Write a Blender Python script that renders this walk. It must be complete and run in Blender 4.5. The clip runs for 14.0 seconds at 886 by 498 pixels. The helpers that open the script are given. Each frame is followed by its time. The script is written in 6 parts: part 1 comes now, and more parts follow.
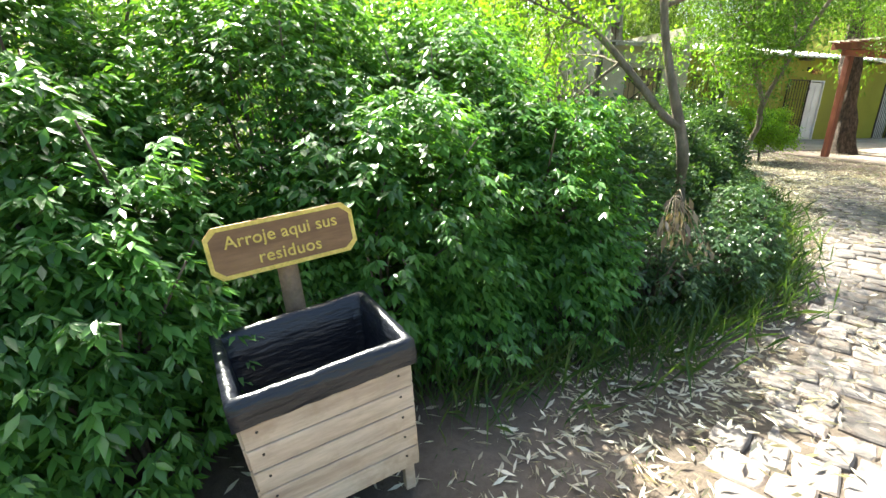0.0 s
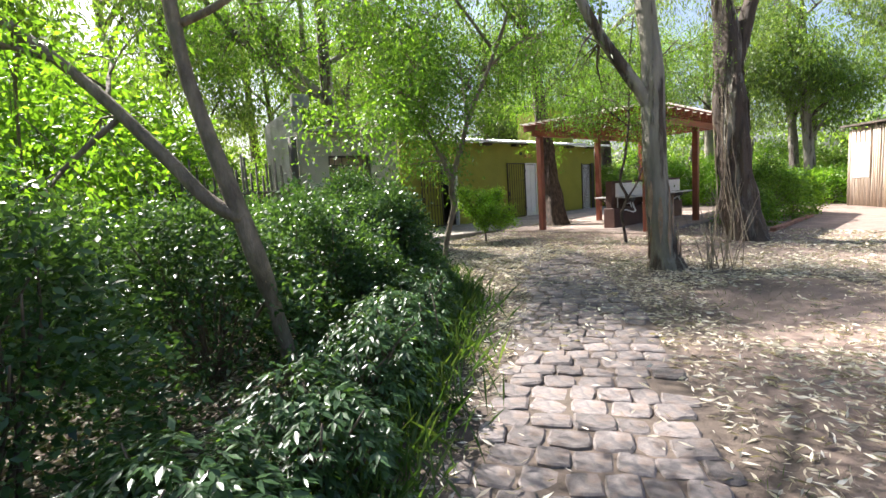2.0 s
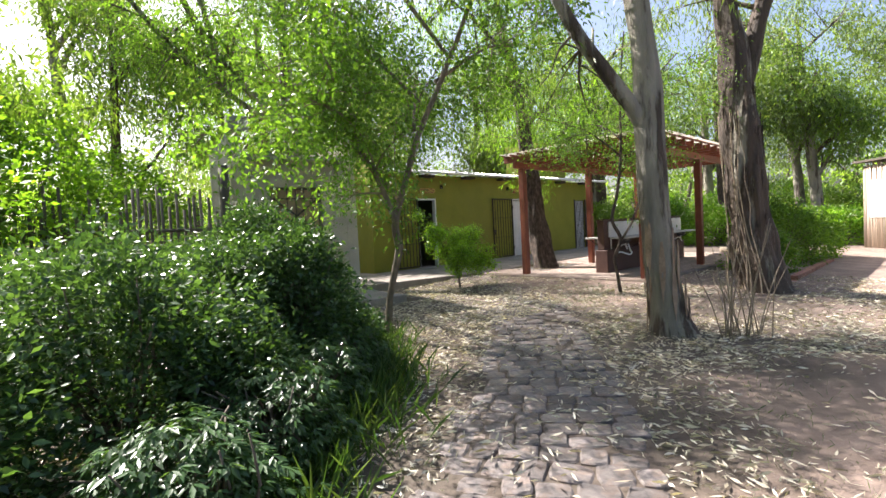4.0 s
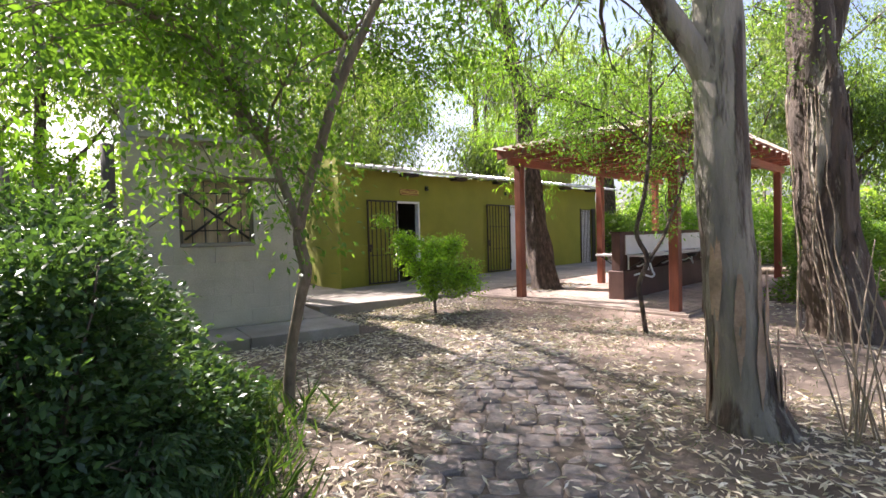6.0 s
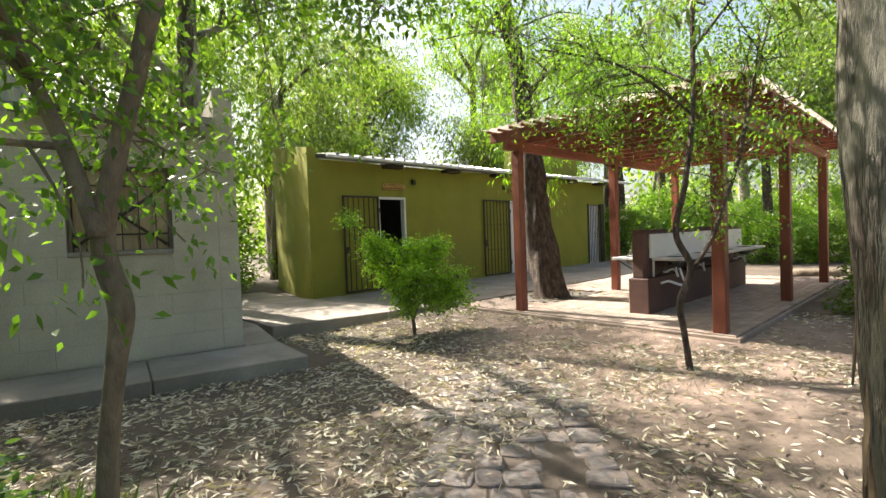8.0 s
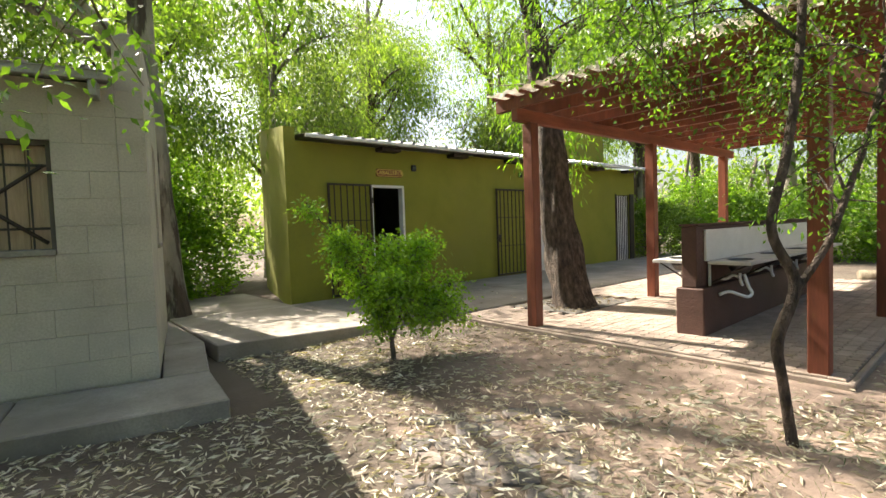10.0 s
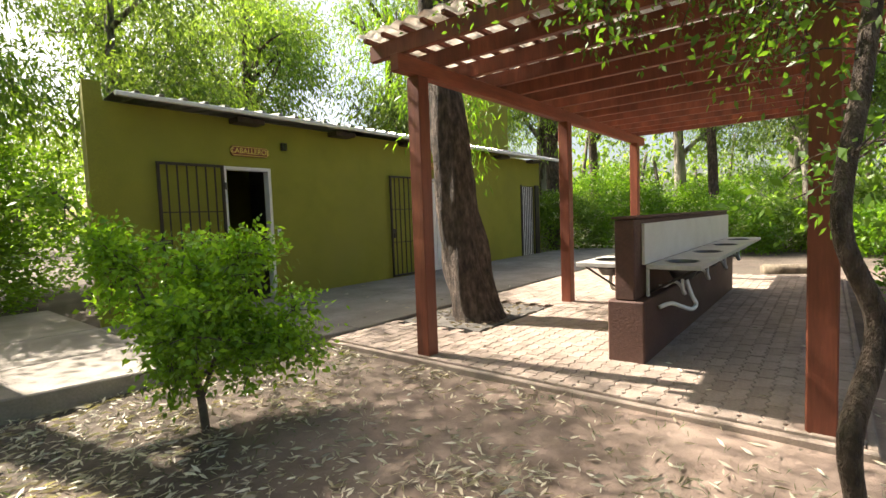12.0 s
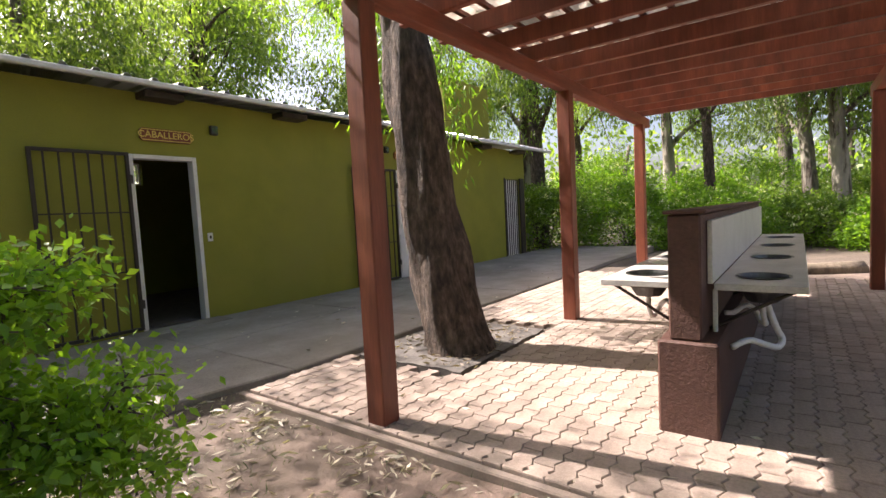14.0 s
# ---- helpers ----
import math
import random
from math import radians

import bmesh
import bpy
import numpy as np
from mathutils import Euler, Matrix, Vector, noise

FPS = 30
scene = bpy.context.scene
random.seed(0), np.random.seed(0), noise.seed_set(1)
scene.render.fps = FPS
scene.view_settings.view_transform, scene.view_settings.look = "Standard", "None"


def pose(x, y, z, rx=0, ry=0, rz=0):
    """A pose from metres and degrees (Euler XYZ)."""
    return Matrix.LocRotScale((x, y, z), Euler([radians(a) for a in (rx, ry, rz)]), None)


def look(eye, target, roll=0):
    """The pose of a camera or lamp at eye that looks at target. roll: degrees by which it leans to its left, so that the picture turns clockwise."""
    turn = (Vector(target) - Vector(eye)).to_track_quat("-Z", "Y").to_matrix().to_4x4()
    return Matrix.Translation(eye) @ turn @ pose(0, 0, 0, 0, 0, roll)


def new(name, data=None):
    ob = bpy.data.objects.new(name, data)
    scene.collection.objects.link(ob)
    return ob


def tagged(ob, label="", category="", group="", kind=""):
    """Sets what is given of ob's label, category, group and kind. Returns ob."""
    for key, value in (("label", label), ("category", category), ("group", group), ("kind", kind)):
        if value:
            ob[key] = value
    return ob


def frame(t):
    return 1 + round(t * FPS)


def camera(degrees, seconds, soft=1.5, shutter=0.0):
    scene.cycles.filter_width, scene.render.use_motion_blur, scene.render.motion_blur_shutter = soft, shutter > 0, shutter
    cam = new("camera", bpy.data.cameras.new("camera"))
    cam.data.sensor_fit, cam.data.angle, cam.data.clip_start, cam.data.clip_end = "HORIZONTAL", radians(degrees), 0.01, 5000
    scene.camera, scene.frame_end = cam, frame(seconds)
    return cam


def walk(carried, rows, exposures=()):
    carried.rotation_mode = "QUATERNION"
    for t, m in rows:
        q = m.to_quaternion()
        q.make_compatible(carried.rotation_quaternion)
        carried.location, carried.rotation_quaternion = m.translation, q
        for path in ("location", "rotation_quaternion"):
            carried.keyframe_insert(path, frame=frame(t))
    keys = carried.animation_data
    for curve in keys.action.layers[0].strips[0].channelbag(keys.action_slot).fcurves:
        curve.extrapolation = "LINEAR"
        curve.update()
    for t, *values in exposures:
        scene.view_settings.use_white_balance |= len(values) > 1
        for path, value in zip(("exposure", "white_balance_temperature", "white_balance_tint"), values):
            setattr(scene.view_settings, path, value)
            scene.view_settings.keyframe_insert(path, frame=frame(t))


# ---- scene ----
cam = camera(85.0, 14.0, soft=1.5)
PATH = [
    (0, (1.300, 0.215, 1.422), (1.961, 2.004, 0.817), 1.03),
    (0.5, (1.832, 0.373, 1.411), (2.674, 2.128, 0.952), -1.57),
    (1, (2.577, 0.648, 1.313), (3.586, 2.331, 0.930), -2.04),
    (1.5, (3.571, 0.991, 1.205), (4.793, 2.549, 0.923), -3.41),
    (2, (4.191, 1.263, 1.234), (5.554, 2.709, 1.002), -3.56),
    (2.5, (4.628, 1.388, 1.224), (6.021, 2.812, 1.045), -3.48),
    (3, (4.966, 1.481, 1.234), (6.364, 2.907, 1.115), -3.73),
    (5.5, (7.187, 2.905, 1.263), (8.553, 4.364, 1.201), -1.83),
    (6, (7.636, 3.158, 1.271), (9.010, 4.611, 1.215), -1.50),
    (6.5, (8.081, 3.396, 1.300), (9.461, 4.843, 1.247), -1.72),
    (7, (8.454, 3.653, 1.270), (9.828, 5.106, 1.215), -1.92),
    (7.5, (8.699, 3.881, 1.296), (10.072, 5.334, 1.238), -2.05),
    (10, (10.249, 4.963, 1.313), (11.543, 6.485, 1.224), -2.06),
    (10.5, (10.581, 5.225, 1.342), (11.902, 6.723, 1.236), -2.10),
    (11, (10.827, 5.449, 1.331), (12.216, 6.883, 1.216), -1.77),
    (11.5, (11.138, 5.585, 1.344), (12.604, 6.939, 1.218), -1.90),
    (12, (11.609, 5.876, 1.301), (13.165, 7.125, 1.170), -2.10),
    (12.5, (11.872, 6.039, 1.304), (13.496, 7.197, 1.144), -2.26),
    (13, (12.173, 6.236, 1.309), (13.799, 7.390, 1.155), -2.72),
    (13.5, (12.469, 6.488, 1.284), (14.090, 7.649, 1.135), -2.68),
    (14, (12.804, 6.676, 1.296), (14.408, 7.862, 1.152), -2.98),
]
walk(cam, [(t, look(eye, target, roll)) for t, eye, target, roll in PATH],
     [(0, 2.6, 6500, 2), (0.5, 2.75, 5900, 13), (1.0, 2.45, 6000, 14), (1.5, 2.1, 6050, 17), (3.0, 1.65, 6250, 12), (5.5, 2.15, 6250, 25), (7.5, 2.05, 6600, 13), (10, 2.0, 6900, 10), (12, 1.9, 6900, 12), (14, 1.84, 6600, 22)])

# ---------------------------------------------------------------- light
world = bpy.data.worlds.new("sky")
scene.world = world
world.use_nodes = True
wn = world.node_tree.nodes
sky = wn.new("ShaderNodeTexSky")
sky.sky_type = "NISHITA"
sky.sun_disc = False
sky.sun_elevation = radians(48)
sky.sun_rotation = radians(-9)
sky.air_density, sky.dust_density = 1.0, 4.5
wn["Background"].inputs["Strength"].default_value = 0.08
world.node_tree.links.new(sky.outputs[0], wn["Background"].inputs["Color"])
sun = new("sun", bpy.data.lights.new("sun", "SUN"))
sun.data.energy, sun.data.angle, sun.data.color = 5.0, radians(0.55), (1.0, 0.94, 0.84)
sun.matrix_world = look((-4, 26, 30), (-4 + 0.104, 26 - 0.66, 30 - 0.743))

# ---------------------------------------------------------------- materials
def nodes_of(name):
    m = bpy.data.materials.new(name)
    m.use_nodes = True
    nt = m.node_tree
    return m, nt, nt.nodes, nt.links, nt.nodes["Principled BSDF"]


def ramp(nt, src, stops):
    r = nt.nodes.new("ShaderNodeValToRGB")
    el = r.color_ramp.elements
    while len(el) < len(stops):
        el.new(0.5)
    for e, (p, c) in zip(el, stops):
        e.position, e.color = p, (*c, 1)
    nt.links.new(src, r.inputs[0])
    return r.outputs[0]


def noise_tex(nt, scale, detail=6, rough=0.6, stretch=(1, 1, 1), coord="Object"):
    tc = nt.nodes.new("ShaderNodeTexCoord")
    mp = nt.nodes.new("ShaderNodeMapping")
    mp.inputs["Scale"].default_value = stretch
    n = nt.nodes.new("ShaderNodeTexNoise")
    n.inputs["Scale"].default_value, n.inputs["Detail"].default_value, n.inputs["Roughness"].default_value = scale, detail, rough
    nt.links.new(tc.outputs[coord], mp.inputs[0])
    nt.links.new(mp.outputs[0], n.inputs["Vector"])
    return n.outputs["Fac"]


def mix_rgb(nt, fac, a, b, mode="MIX"):
    m = nt.nodes.new("ShaderNodeMix")
    m.data_type, m.blend_type = "RGBA", mode
    for s, v in ((0, fac), (6, a), (7, b)):
        if hasattr(v, "links"):
            nt.links.new(v, m.inputs[s])
        else:
            m.inputs[s].default_value = v if s == 0 else (*v, 1)
    return m.outputs[2]


def surface(name, dark, mid, light, scale=6.0, rough=0.8, bump=0.3, fine=60.0, stretch=(1, 1, 1), metal=0.0, vary=0.0, stain=None, depth=0.01):
    """A plain matt surface: grain at two scales, blotches, relief, and an optional stain colour."""
    m, nt, n, l, bsdf = nodes_of(name)
    big = noise_tex(nt, scale, 5, 0.6, stretch)
    small = noise_tex(nt, fine, 4, 0.7, stretch)
    c = ramp(nt, big, [(0.3, dark), (0.5, mid), (0.72, light)])
    g = ramp(nt, small, [(0.25, (0.72, 0.72, 0.72)), (0.75, (1.12, 1.12, 1.12))])
    c = mix_rgb(nt, 1.0, c, g, "MULTIPLY")
    if stain:
        s = ramp(nt, noise_tex(nt, scale * 0.35, 7, 0.7), [(0.48, (0, 0, 0)), (0.7, (1, 1, 1))])
        c = mix_rgb(nt, s, c, stain)
    if vary:
        oi = n.new("ShaderNodeObjectInfo")
        geo = n.new("ShaderNodeNewGeometry")
        add = n.new("ShaderNodeMath")
        add.operation = "ADD"
        l.new(oi.outputs["Random"], add.inputs[0])
        l.new(geo.outputs["Random Per Island"], add.inputs[1])
        fr = n.new("ShaderNodeMath")
        fr.operation = "FRACT"
        l.new(add.outputs[0], fr.inputs[0])
        v = ramp(nt, fr.outputs[0], [(0.0, (1 - vary,) * 3), (1.0, (1 + vary,) * 3)])
        c = mix_rgb(nt, 1.0, c, v, "MULTIPLY")
    l.new(c, bsdf.inputs["Base Color"])
    bsdf.inputs["Roughness"].default_value, bsdf.inputs["Metallic"].default_value = rough, metal
    if bump:
        b = n.new("ShaderNodeBump")
        b.inputs["Strength"].default_value, b.inputs["Distance"].default_value = bump, depth
        l.new(small, b.inputs["Height"])
        l.new(b.outputs[0], bsdf.inputs["Normal"])
    return m


def leaf_material(name, dark, mid, light, through_light=0.4, rough=0.42):
    """Leaves: colour by leaf, gloss on top, light that shines through."""
    m, nt, n, l, bsdf = nodes_of(name)
    geo = n.new("ShaderNodeNewGeometry")
    c = ramp(nt, geo.outputs["Random Per Island"], [(0.0, dark), (0.55, mid), (1.0, light)])
    big = noise_tex(nt, 0.9, 3, 0.5)
    c = mix_rgb(nt, 1.0, c, ramp(nt, big, [(0.3, (0.7, 0.75, 0.7)), (0.7, (1.25, 1.2, 1.1))]), "MULTIPLY")
    l.new(c, bsdf.inputs["Base Color"])
    bsdf.inputs["Roughness"].default_value = rough
    tr = n.new("ShaderNodeBsdfTranslucent")
    l.new(mix_rgb(nt, 1.0, c, (1.9, 1.85, 0.55), "MULTIPLY"), tr.inputs["Color"])
    mx = n.new("ShaderNodeMixShader")
    mx.inputs[0].default_value = through_light
    l.new(bsdf.outputs[0], mx.inputs[1])
    l.new(tr.outputs[0], mx.inputs[2])
    l.new(mx.outputs[0], n["Material Output"].inputs["Surface"])
    return m


M_SOIL = surface("soil", (0.06, 0.046, 0.036), (0.105, 0.08, 0.06), (0.17, 0.13, 0.1), 0.9, 0.95, 0.7, 28, depth=0.02, stain=(0.09, 0.075, 0.055))


def bare_patches(m, spots):
    """Trodden pale earth round some places, with a ragged edge."""
    nt = m.node_tree
    bsdf = nt.nodes["Principled BSDF"]
    old = bsdf.inputs["Base Color"].links[0].from_socket
    pale = ramp(nt, noise_tex(nt, 3.0, 6, 0.65), [(0.3, (0.18, 0.128, 0.1)), (0.7, (0.33, 0.248, 0.2))])
    for x, y, r in spots:
        tc = nt.nodes.new("ShaderNodeTexCoord")
        d = nt.nodes.new("ShaderNodeVectorMath")
        d.operation = "DISTANCE"
        d.inputs[1].default_value = (x, y, GROUND)
        nt.links.new(tc.outputs["Object"], d.inputs[0])
        w = nt.nodes.new("ShaderNodeMath")
        w.operation = "MULTIPLY_ADD"
        nt.links.new(noise_tex(nt, 0.8, 5, 0.65), w.inputs[0])
        w.inputs[1].default_value = r * 1.4
        nt.links.new(d.outputs["Value"], w.inputs[2])
        s = nt.nodes.new("ShaderNodeMapRange")
        s.inputs[1].default_value, s.inputs[2].default_value, s.inputs[3].default_value, s.inputs[4].default_value = r * 1.35, r * 1.9, 1.0, 0.0
        nt.links.new(w.outputs[0], s.inputs[0])
        old = mix_rgb(nt, s.outputs[0], old, pale)
    nt.links.new(old, bsdf.inputs["Base Color"])


GROUND = -0.07
bare_patches(M_SOIL, [(14.6, 6.6, 2.4), (9.5, -0.6, 3.2), (20.5, 0.0, 6.0), (13.2, 0.8, 2.0)])
M_COBBLE = surface("cobble_stone", (0.105, 0.094, 0.087), (0.175, 0.154, 0.143), (0.265, 0.228, 0.208), 5, 0.8, 0.7, 32, vary=0.38, stain=(0.2, 0.145, 0.11))
M_PAVER = surface("paver", (0.245, 0.19, 0.155), (0.33, 0.26, 0.212), (0.4, 0.32, 0.265), 4, 0.85, 0.4, 70, vary=0.14, stain=(0.22, 0.18, 0.15))
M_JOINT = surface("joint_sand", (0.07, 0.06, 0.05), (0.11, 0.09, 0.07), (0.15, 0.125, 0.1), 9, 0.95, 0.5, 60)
M_CONCRETE = surface("concrete", (0.22, 0.192, 0.16), (0.3, 0.265, 0.225), (0.39, 0.35, 0.3), 1.6, 0.85, 0.4, 55, stain=(0.19, 0.165, 0.135))
M_EDGE = surface("dark_edge", (0.06, 0.055, 0.05), (0.1, 0.09, 0.08), (0.15, 0.14, 0.12), 7, 0.9, 0.5, 40)
M_GREEN = surface("olive_green_paint", (0.2, 0.2, 0.018), (0.235, 0.235, 0.022), (0.27, 0.265, 0.028), 1.2, 0.75, 0.25, 90, stain=(0.21, 0.205, 0.03), depth=0.004)
M_SHED = surface("cream_painted_block", (0.4, 0.355, 0.28), (0.5, 0.45, 0.365), (0.58, 0.53, 0.43), 1.5, 0.85, 0.35, 60, stain=(0.4, 0.37, 0.31), depth=0.006)
M_SHEDGREY = surface("grey_mortar", (0.3, 0.29, 0.26), (0.4, 0.38, 0.345), (0.5, 0.47, 0.43), 2, 0.9, 0.5, 45, stain=(0.22, 0.22, 0.18))
M_RED = surface("red_brown_stained_wood", (0.13, 0.033, 0.016), (0.2, 0.052, 0.025), (0.29, 0.085, 0.04), 7, 0.55, 0.25, 70, stretch=(1, 1, 0.12), vary=0.12, depth=0.004)
M_REDX = surface("red_brown_stained_beam", (0.13, 0.033, 0.016), (0.2, 0.052, 0.025), (0.29, 0.085, 0.04), 7, 0.55, 0.25, 70, stretch=(0.12, 0.6, 1), vary=0.12, depth=0.004)
M_DARKWOOD = surface("dark_purlin_wood", (0.025, 0.018, 0.013), (0.045, 0.032, 0.023), (0.07, 0.05, 0.036), 8, 0.7, 0.3, 60)
M_BROWNWALL = surface("brown_painted_render", (0.07, 0.03, 0.02), (0.095, 0.042, 0.03), (0.125, 0.058, 0.042), 2.5, 0.7, 0.6, 38, stain=(0.075, 0.04, 0.03))
M_WHITE = surface("white_paint", (0.66, 0.65, 0.62), (0.74, 0.735, 0.71), (0.8, 0.795, 0.78), 2.5, 0.5, 0.12, 90, stain=(0.6, 0.58, 0.53), depth=0.003)
M_WHITETILE = surface("white_board", (0.6, 0.58, 0.55), (0.68, 0.665, 0.63), (0.74, 0.725, 0.7), 2.5, 0.4, 0.12, 70, depth=0.003)
M_BENCH = surface("grey_worktop", (0.4, 0.38, 0.36), (0.5, 0.485, 0.46), (0.58, 0.565, 0.54), 4, 0.4, 0.15, 80, stain=(0.36, 0.34, 0.31))
M_BASIN = surface("dull_steel_basin", (0.09, 0.09, 0.09), (0.13, 0.13, 0.13), (0.18, 0.18, 0.18), 9, 0.4, 0.1, 120, metal=1.0)
M_PLASTIC = surface("white_plastic_pipe", (0.62, 0.61, 0.58), (0.7, 0.69, 0.67), (0.76, 0.75, 0.73), 6, 0.4, 0.05, 60)
M_IRON = surface("dark_brown_iron", (0.02, 0.014, 0.01), (0.032, 0.022, 0.016), (0.05, 0.036, 0.028), 9, 0.55, 0.3, 80)
M_ZINC = surface("zinc_sheet", (0.5, 0.5, 0.5), (0.6, 0.6, 0.6), (0.68, 0.68, 0.68), 2, 0.42, 0.1, 60, metal=0.6, stain=(0.42, 0.4, 0.36))
M_BOARD = surface("grey_pine_boards", (0.34, 0.24, 0.15), (0.46, 0.34, 0.22), (0.55, 0.43, 0.3), 6, 0.8, 0.35, 60, stretch=(1, 1, 0.08), vary=0.15)
M_PALLET = surface("pallet_wood", (0.4, 0.3, 0.22), (0.55, 0.44, 0.34), (0.66, 0.55, 0.44), 9, 0.75, 0.3, 55, stretch=(0.15, 1, 1), vary=0.12, stain=(0.34, 0.24, 0.16))
M_SIGNWOOD = surface("varnished_sign_wood", (0.15, 0.075, 0.032), (0.22, 0.115, 0.05), (0.3, 0.165, 0.075), 10, 0.5, 0.2, 70, stretch=(0.15, 1, 1))
M_YELLOW = surface("yellow_sign_paint", (0.62, 0.45, 0.08), (0.74, 0.55, 0.12), (0.8, 0.62, 0.17), 20, 0.55, 0.1, 80)
M_SIGNRED = surface("orange_sign_wood", (0.15, 0.034, 0.014), (0.2, 0.05, 0.019), (0.25, 0.07, 0.027), 12, 0.5, 0.15, 70)
M_CANE = surface("pale_cane", (0.42, 0.33, 0.24), (0.55, 0.45, 0.35), (0.68, 0.58, 0.47), 5, 0.8, 0.3, 50, stretch=(1, 1, 0.1), vary=0.25)
M_FENCEWOOD = surface("weathered_fence_pole", (0.07, 0.06, 0.045), (0.12, 0.1, 0.075), (0.18, 0.155, 0.12), 6, 0.85, 0.4, 50, stretch=(1, 1, 0.1), vary=0.25)
M_BRICKRED = surface("brick", (0.2, 0.1, 0.07), (0.3, 0.15, 0.1), (0.38, 0.2, 0.14), 8, 0.9, 0.5, 50, vary=0.2)
# plaster with the dim room's shade put into its grey
M_ROOMSHADE = surface("shaded_room_plaster", (0.1, 0.1, 0.1), (0.13, 0.13, 0.13), (0.16, 0.16, 0.16), 2, 0.8, 0.2, 60)
M_LITTERBARK = surface("log_wood", (0.2, 0.14, 0.09), (0.3, 0.21, 0.14), (0.38, 0.28, 0.2), 7, 0.85, 0.5, 50)
M_BARK_THIN = surface("thin_trunk_bark", (0.1, 0.078, 0.055), (0.19, 0.15, 0.105), (0.29, 0.235, 0.17), 11, 0.85, 0.9, 38, stretch=(1, 1, 0.35), depth=0.02, stain=(0.12, 0.11, 0.07))
M_BARK_DARK = surface("dark_rough_bark", (0.022, 0.016, 0.012), (0.085, 0.06, 0.044), (0.2, 0.15, 0.115), 17, 0.9, 1.0, 30, stretch=(1, 1, 0.4), depth=0.08)
M_TWIG = surface("twig_bark", (0.07, 0.055, 0.04), (0.12, 0.095, 0.07), (0.17, 0.14, 0.1), 9, 0.85, 0.3, 60)
M_DRYTWIG = surface("dry_twig", (0.2, 0.15, 0.1), (0.3, 0.24, 0.17), (0.38, 0.31, 0.23), 9, 0.85, 0.3, 60)


def gum_bark(name, peel):
    """Smooth grey gum bark with peeling brown strips below."""
    m, nt, n, l, bsdf = nodes_of(name)
    smooth = ramp(nt, noise_tex(nt, 3.0, 5, 0.6, (1, 1, 0.25)), [(0.3, (0.13, 0.12, 0.095)), (0.5, (0.25, 0.228, 0.18)), (0.7, (0.42, 0.375, 0.3))])
    strip = ramp(nt, noise_tex(nt, 9.0, 5, 0.65, (1, 1, 0.1)), [(0.3, (0.03, 0.022, 0.016)), (0.7, (0.11, 0.078, 0.055))])
    where = ramp(nt, noise_tex(nt, 1.9, 6, 0.68, (1.3, 1.3, 0.22)), [(peel - 0.03, (0, 0, 0)), (peel + 0.03, (1, 1, 1))])
    c = mix_rgb(nt, where, smooth, strip)
    l.new(c, bsdf.inputs["Base Color"])
    bsdf.inputs["Roughness"].default_value = 0.8
    b = n.new("ShaderNodeBump")
    b.inputs["Strength"].default_value, b.inputs["Distance"].default_value = 1.0, 0.035
    hgt = n.new("ShaderNodeMath")
    hgt.operation = "ADD"
    l.new(noise_tex(nt, 22, 5, 0.7, (1, 1, 0.2)), hgt.inputs[0])
    l.new(where, hgt.inputs[1])
    l.new(hgt.outputs[0], b.inputs["Height"])
    l.new(b.outputs[0], bsdf.inputs["Normal"])
    return m


M_GUM = gum_bark("peeling_gum_bark", 0.51)
M_GUM_DARK = gum_bark("shaggy_gum_bark", 0.4)

L_HEDGE = leaf_material("hedge_leaf", (0.05, 0.125, 0.037), (0.095, 0.225, 0.06), (0.15, 0.32, 0.085), 0.42, 0.24)
L_DARK = leaf_material("dark_shrub_leaf", (0.03, 0.064, 0.028), (0.05, 0.105, 0.042), (0.09, 0.165, 0.07), 0.34, 0.32)
L_BRIGHT = leaf_material("bright_leaf", (0.075, 0.155, 0.02), (0.125, 0.255, 0.03), (0.19, 0.34, 0.045), 0.52, 0.4)
L_BUSH = leaf_material("young_bush_leaf", (0.11, 0.21, 0.025), (0.18, 0.34, 0.04), (0.26, 0.43, 0.06), 0.5, 0.35)
L_TREE = leaf_material("tree_leaf", (0.055, 0.115, 0.022), (0.095, 0.19, 0.035), (0.14, 0.26, 0.05), 0.52, 0.4)
L_GUM = leaf_material("gum_leaf", (0.07, 0.115, 0.04), (0.115, 0.18, 0.06), (0.17, 0.25, 0.085), 0.5, 0.4)
L_FAR = leaf_material("far_leaf", (0.085, 0.15, 0.04), (0.135, 0.225, 0.055), (0.2, 0.31, 0.08), 0.55, 0.45)
L_GRASS = leaf_material("grass_blade", (0.03, 0.07, 0.018), (0.05, 0.105, 0.025), (0.1, 0.15, 0.045), 0.35, 0.5)
L_DEAD = leaf_material("withered_leaf", (0.1, 0.075, 0.06), (0.2, 0.16, 0.13), (0.32, 0.27, 0.22), 0.15, 0.6)
L_DRY = leaf_material("dry_leaf", (0.28, 0.24, 0.19), (0.5, 0.455, 0.385), (0.74, 0.7, 0.63), 0.1, 0.55)
L_FLOWER = leaf_material("white_flower", (0.5, 0.52, 0.42), (0.6, 0.62, 0.5), (0.7, 0.7, 0.6), 0.3, 0.6)


def glass_material():
    m, nt, n, l, bsdf = nodes_of("window_glass")
    bsdf.inputs["Base Color"].default_value = (0.8, 0.85, 0.85, 1)
    bsdf.inputs["Roughness"].default_value = 0.05
    bsdf.inputs["Transmission Weight"].default_value = 1.0
    return m


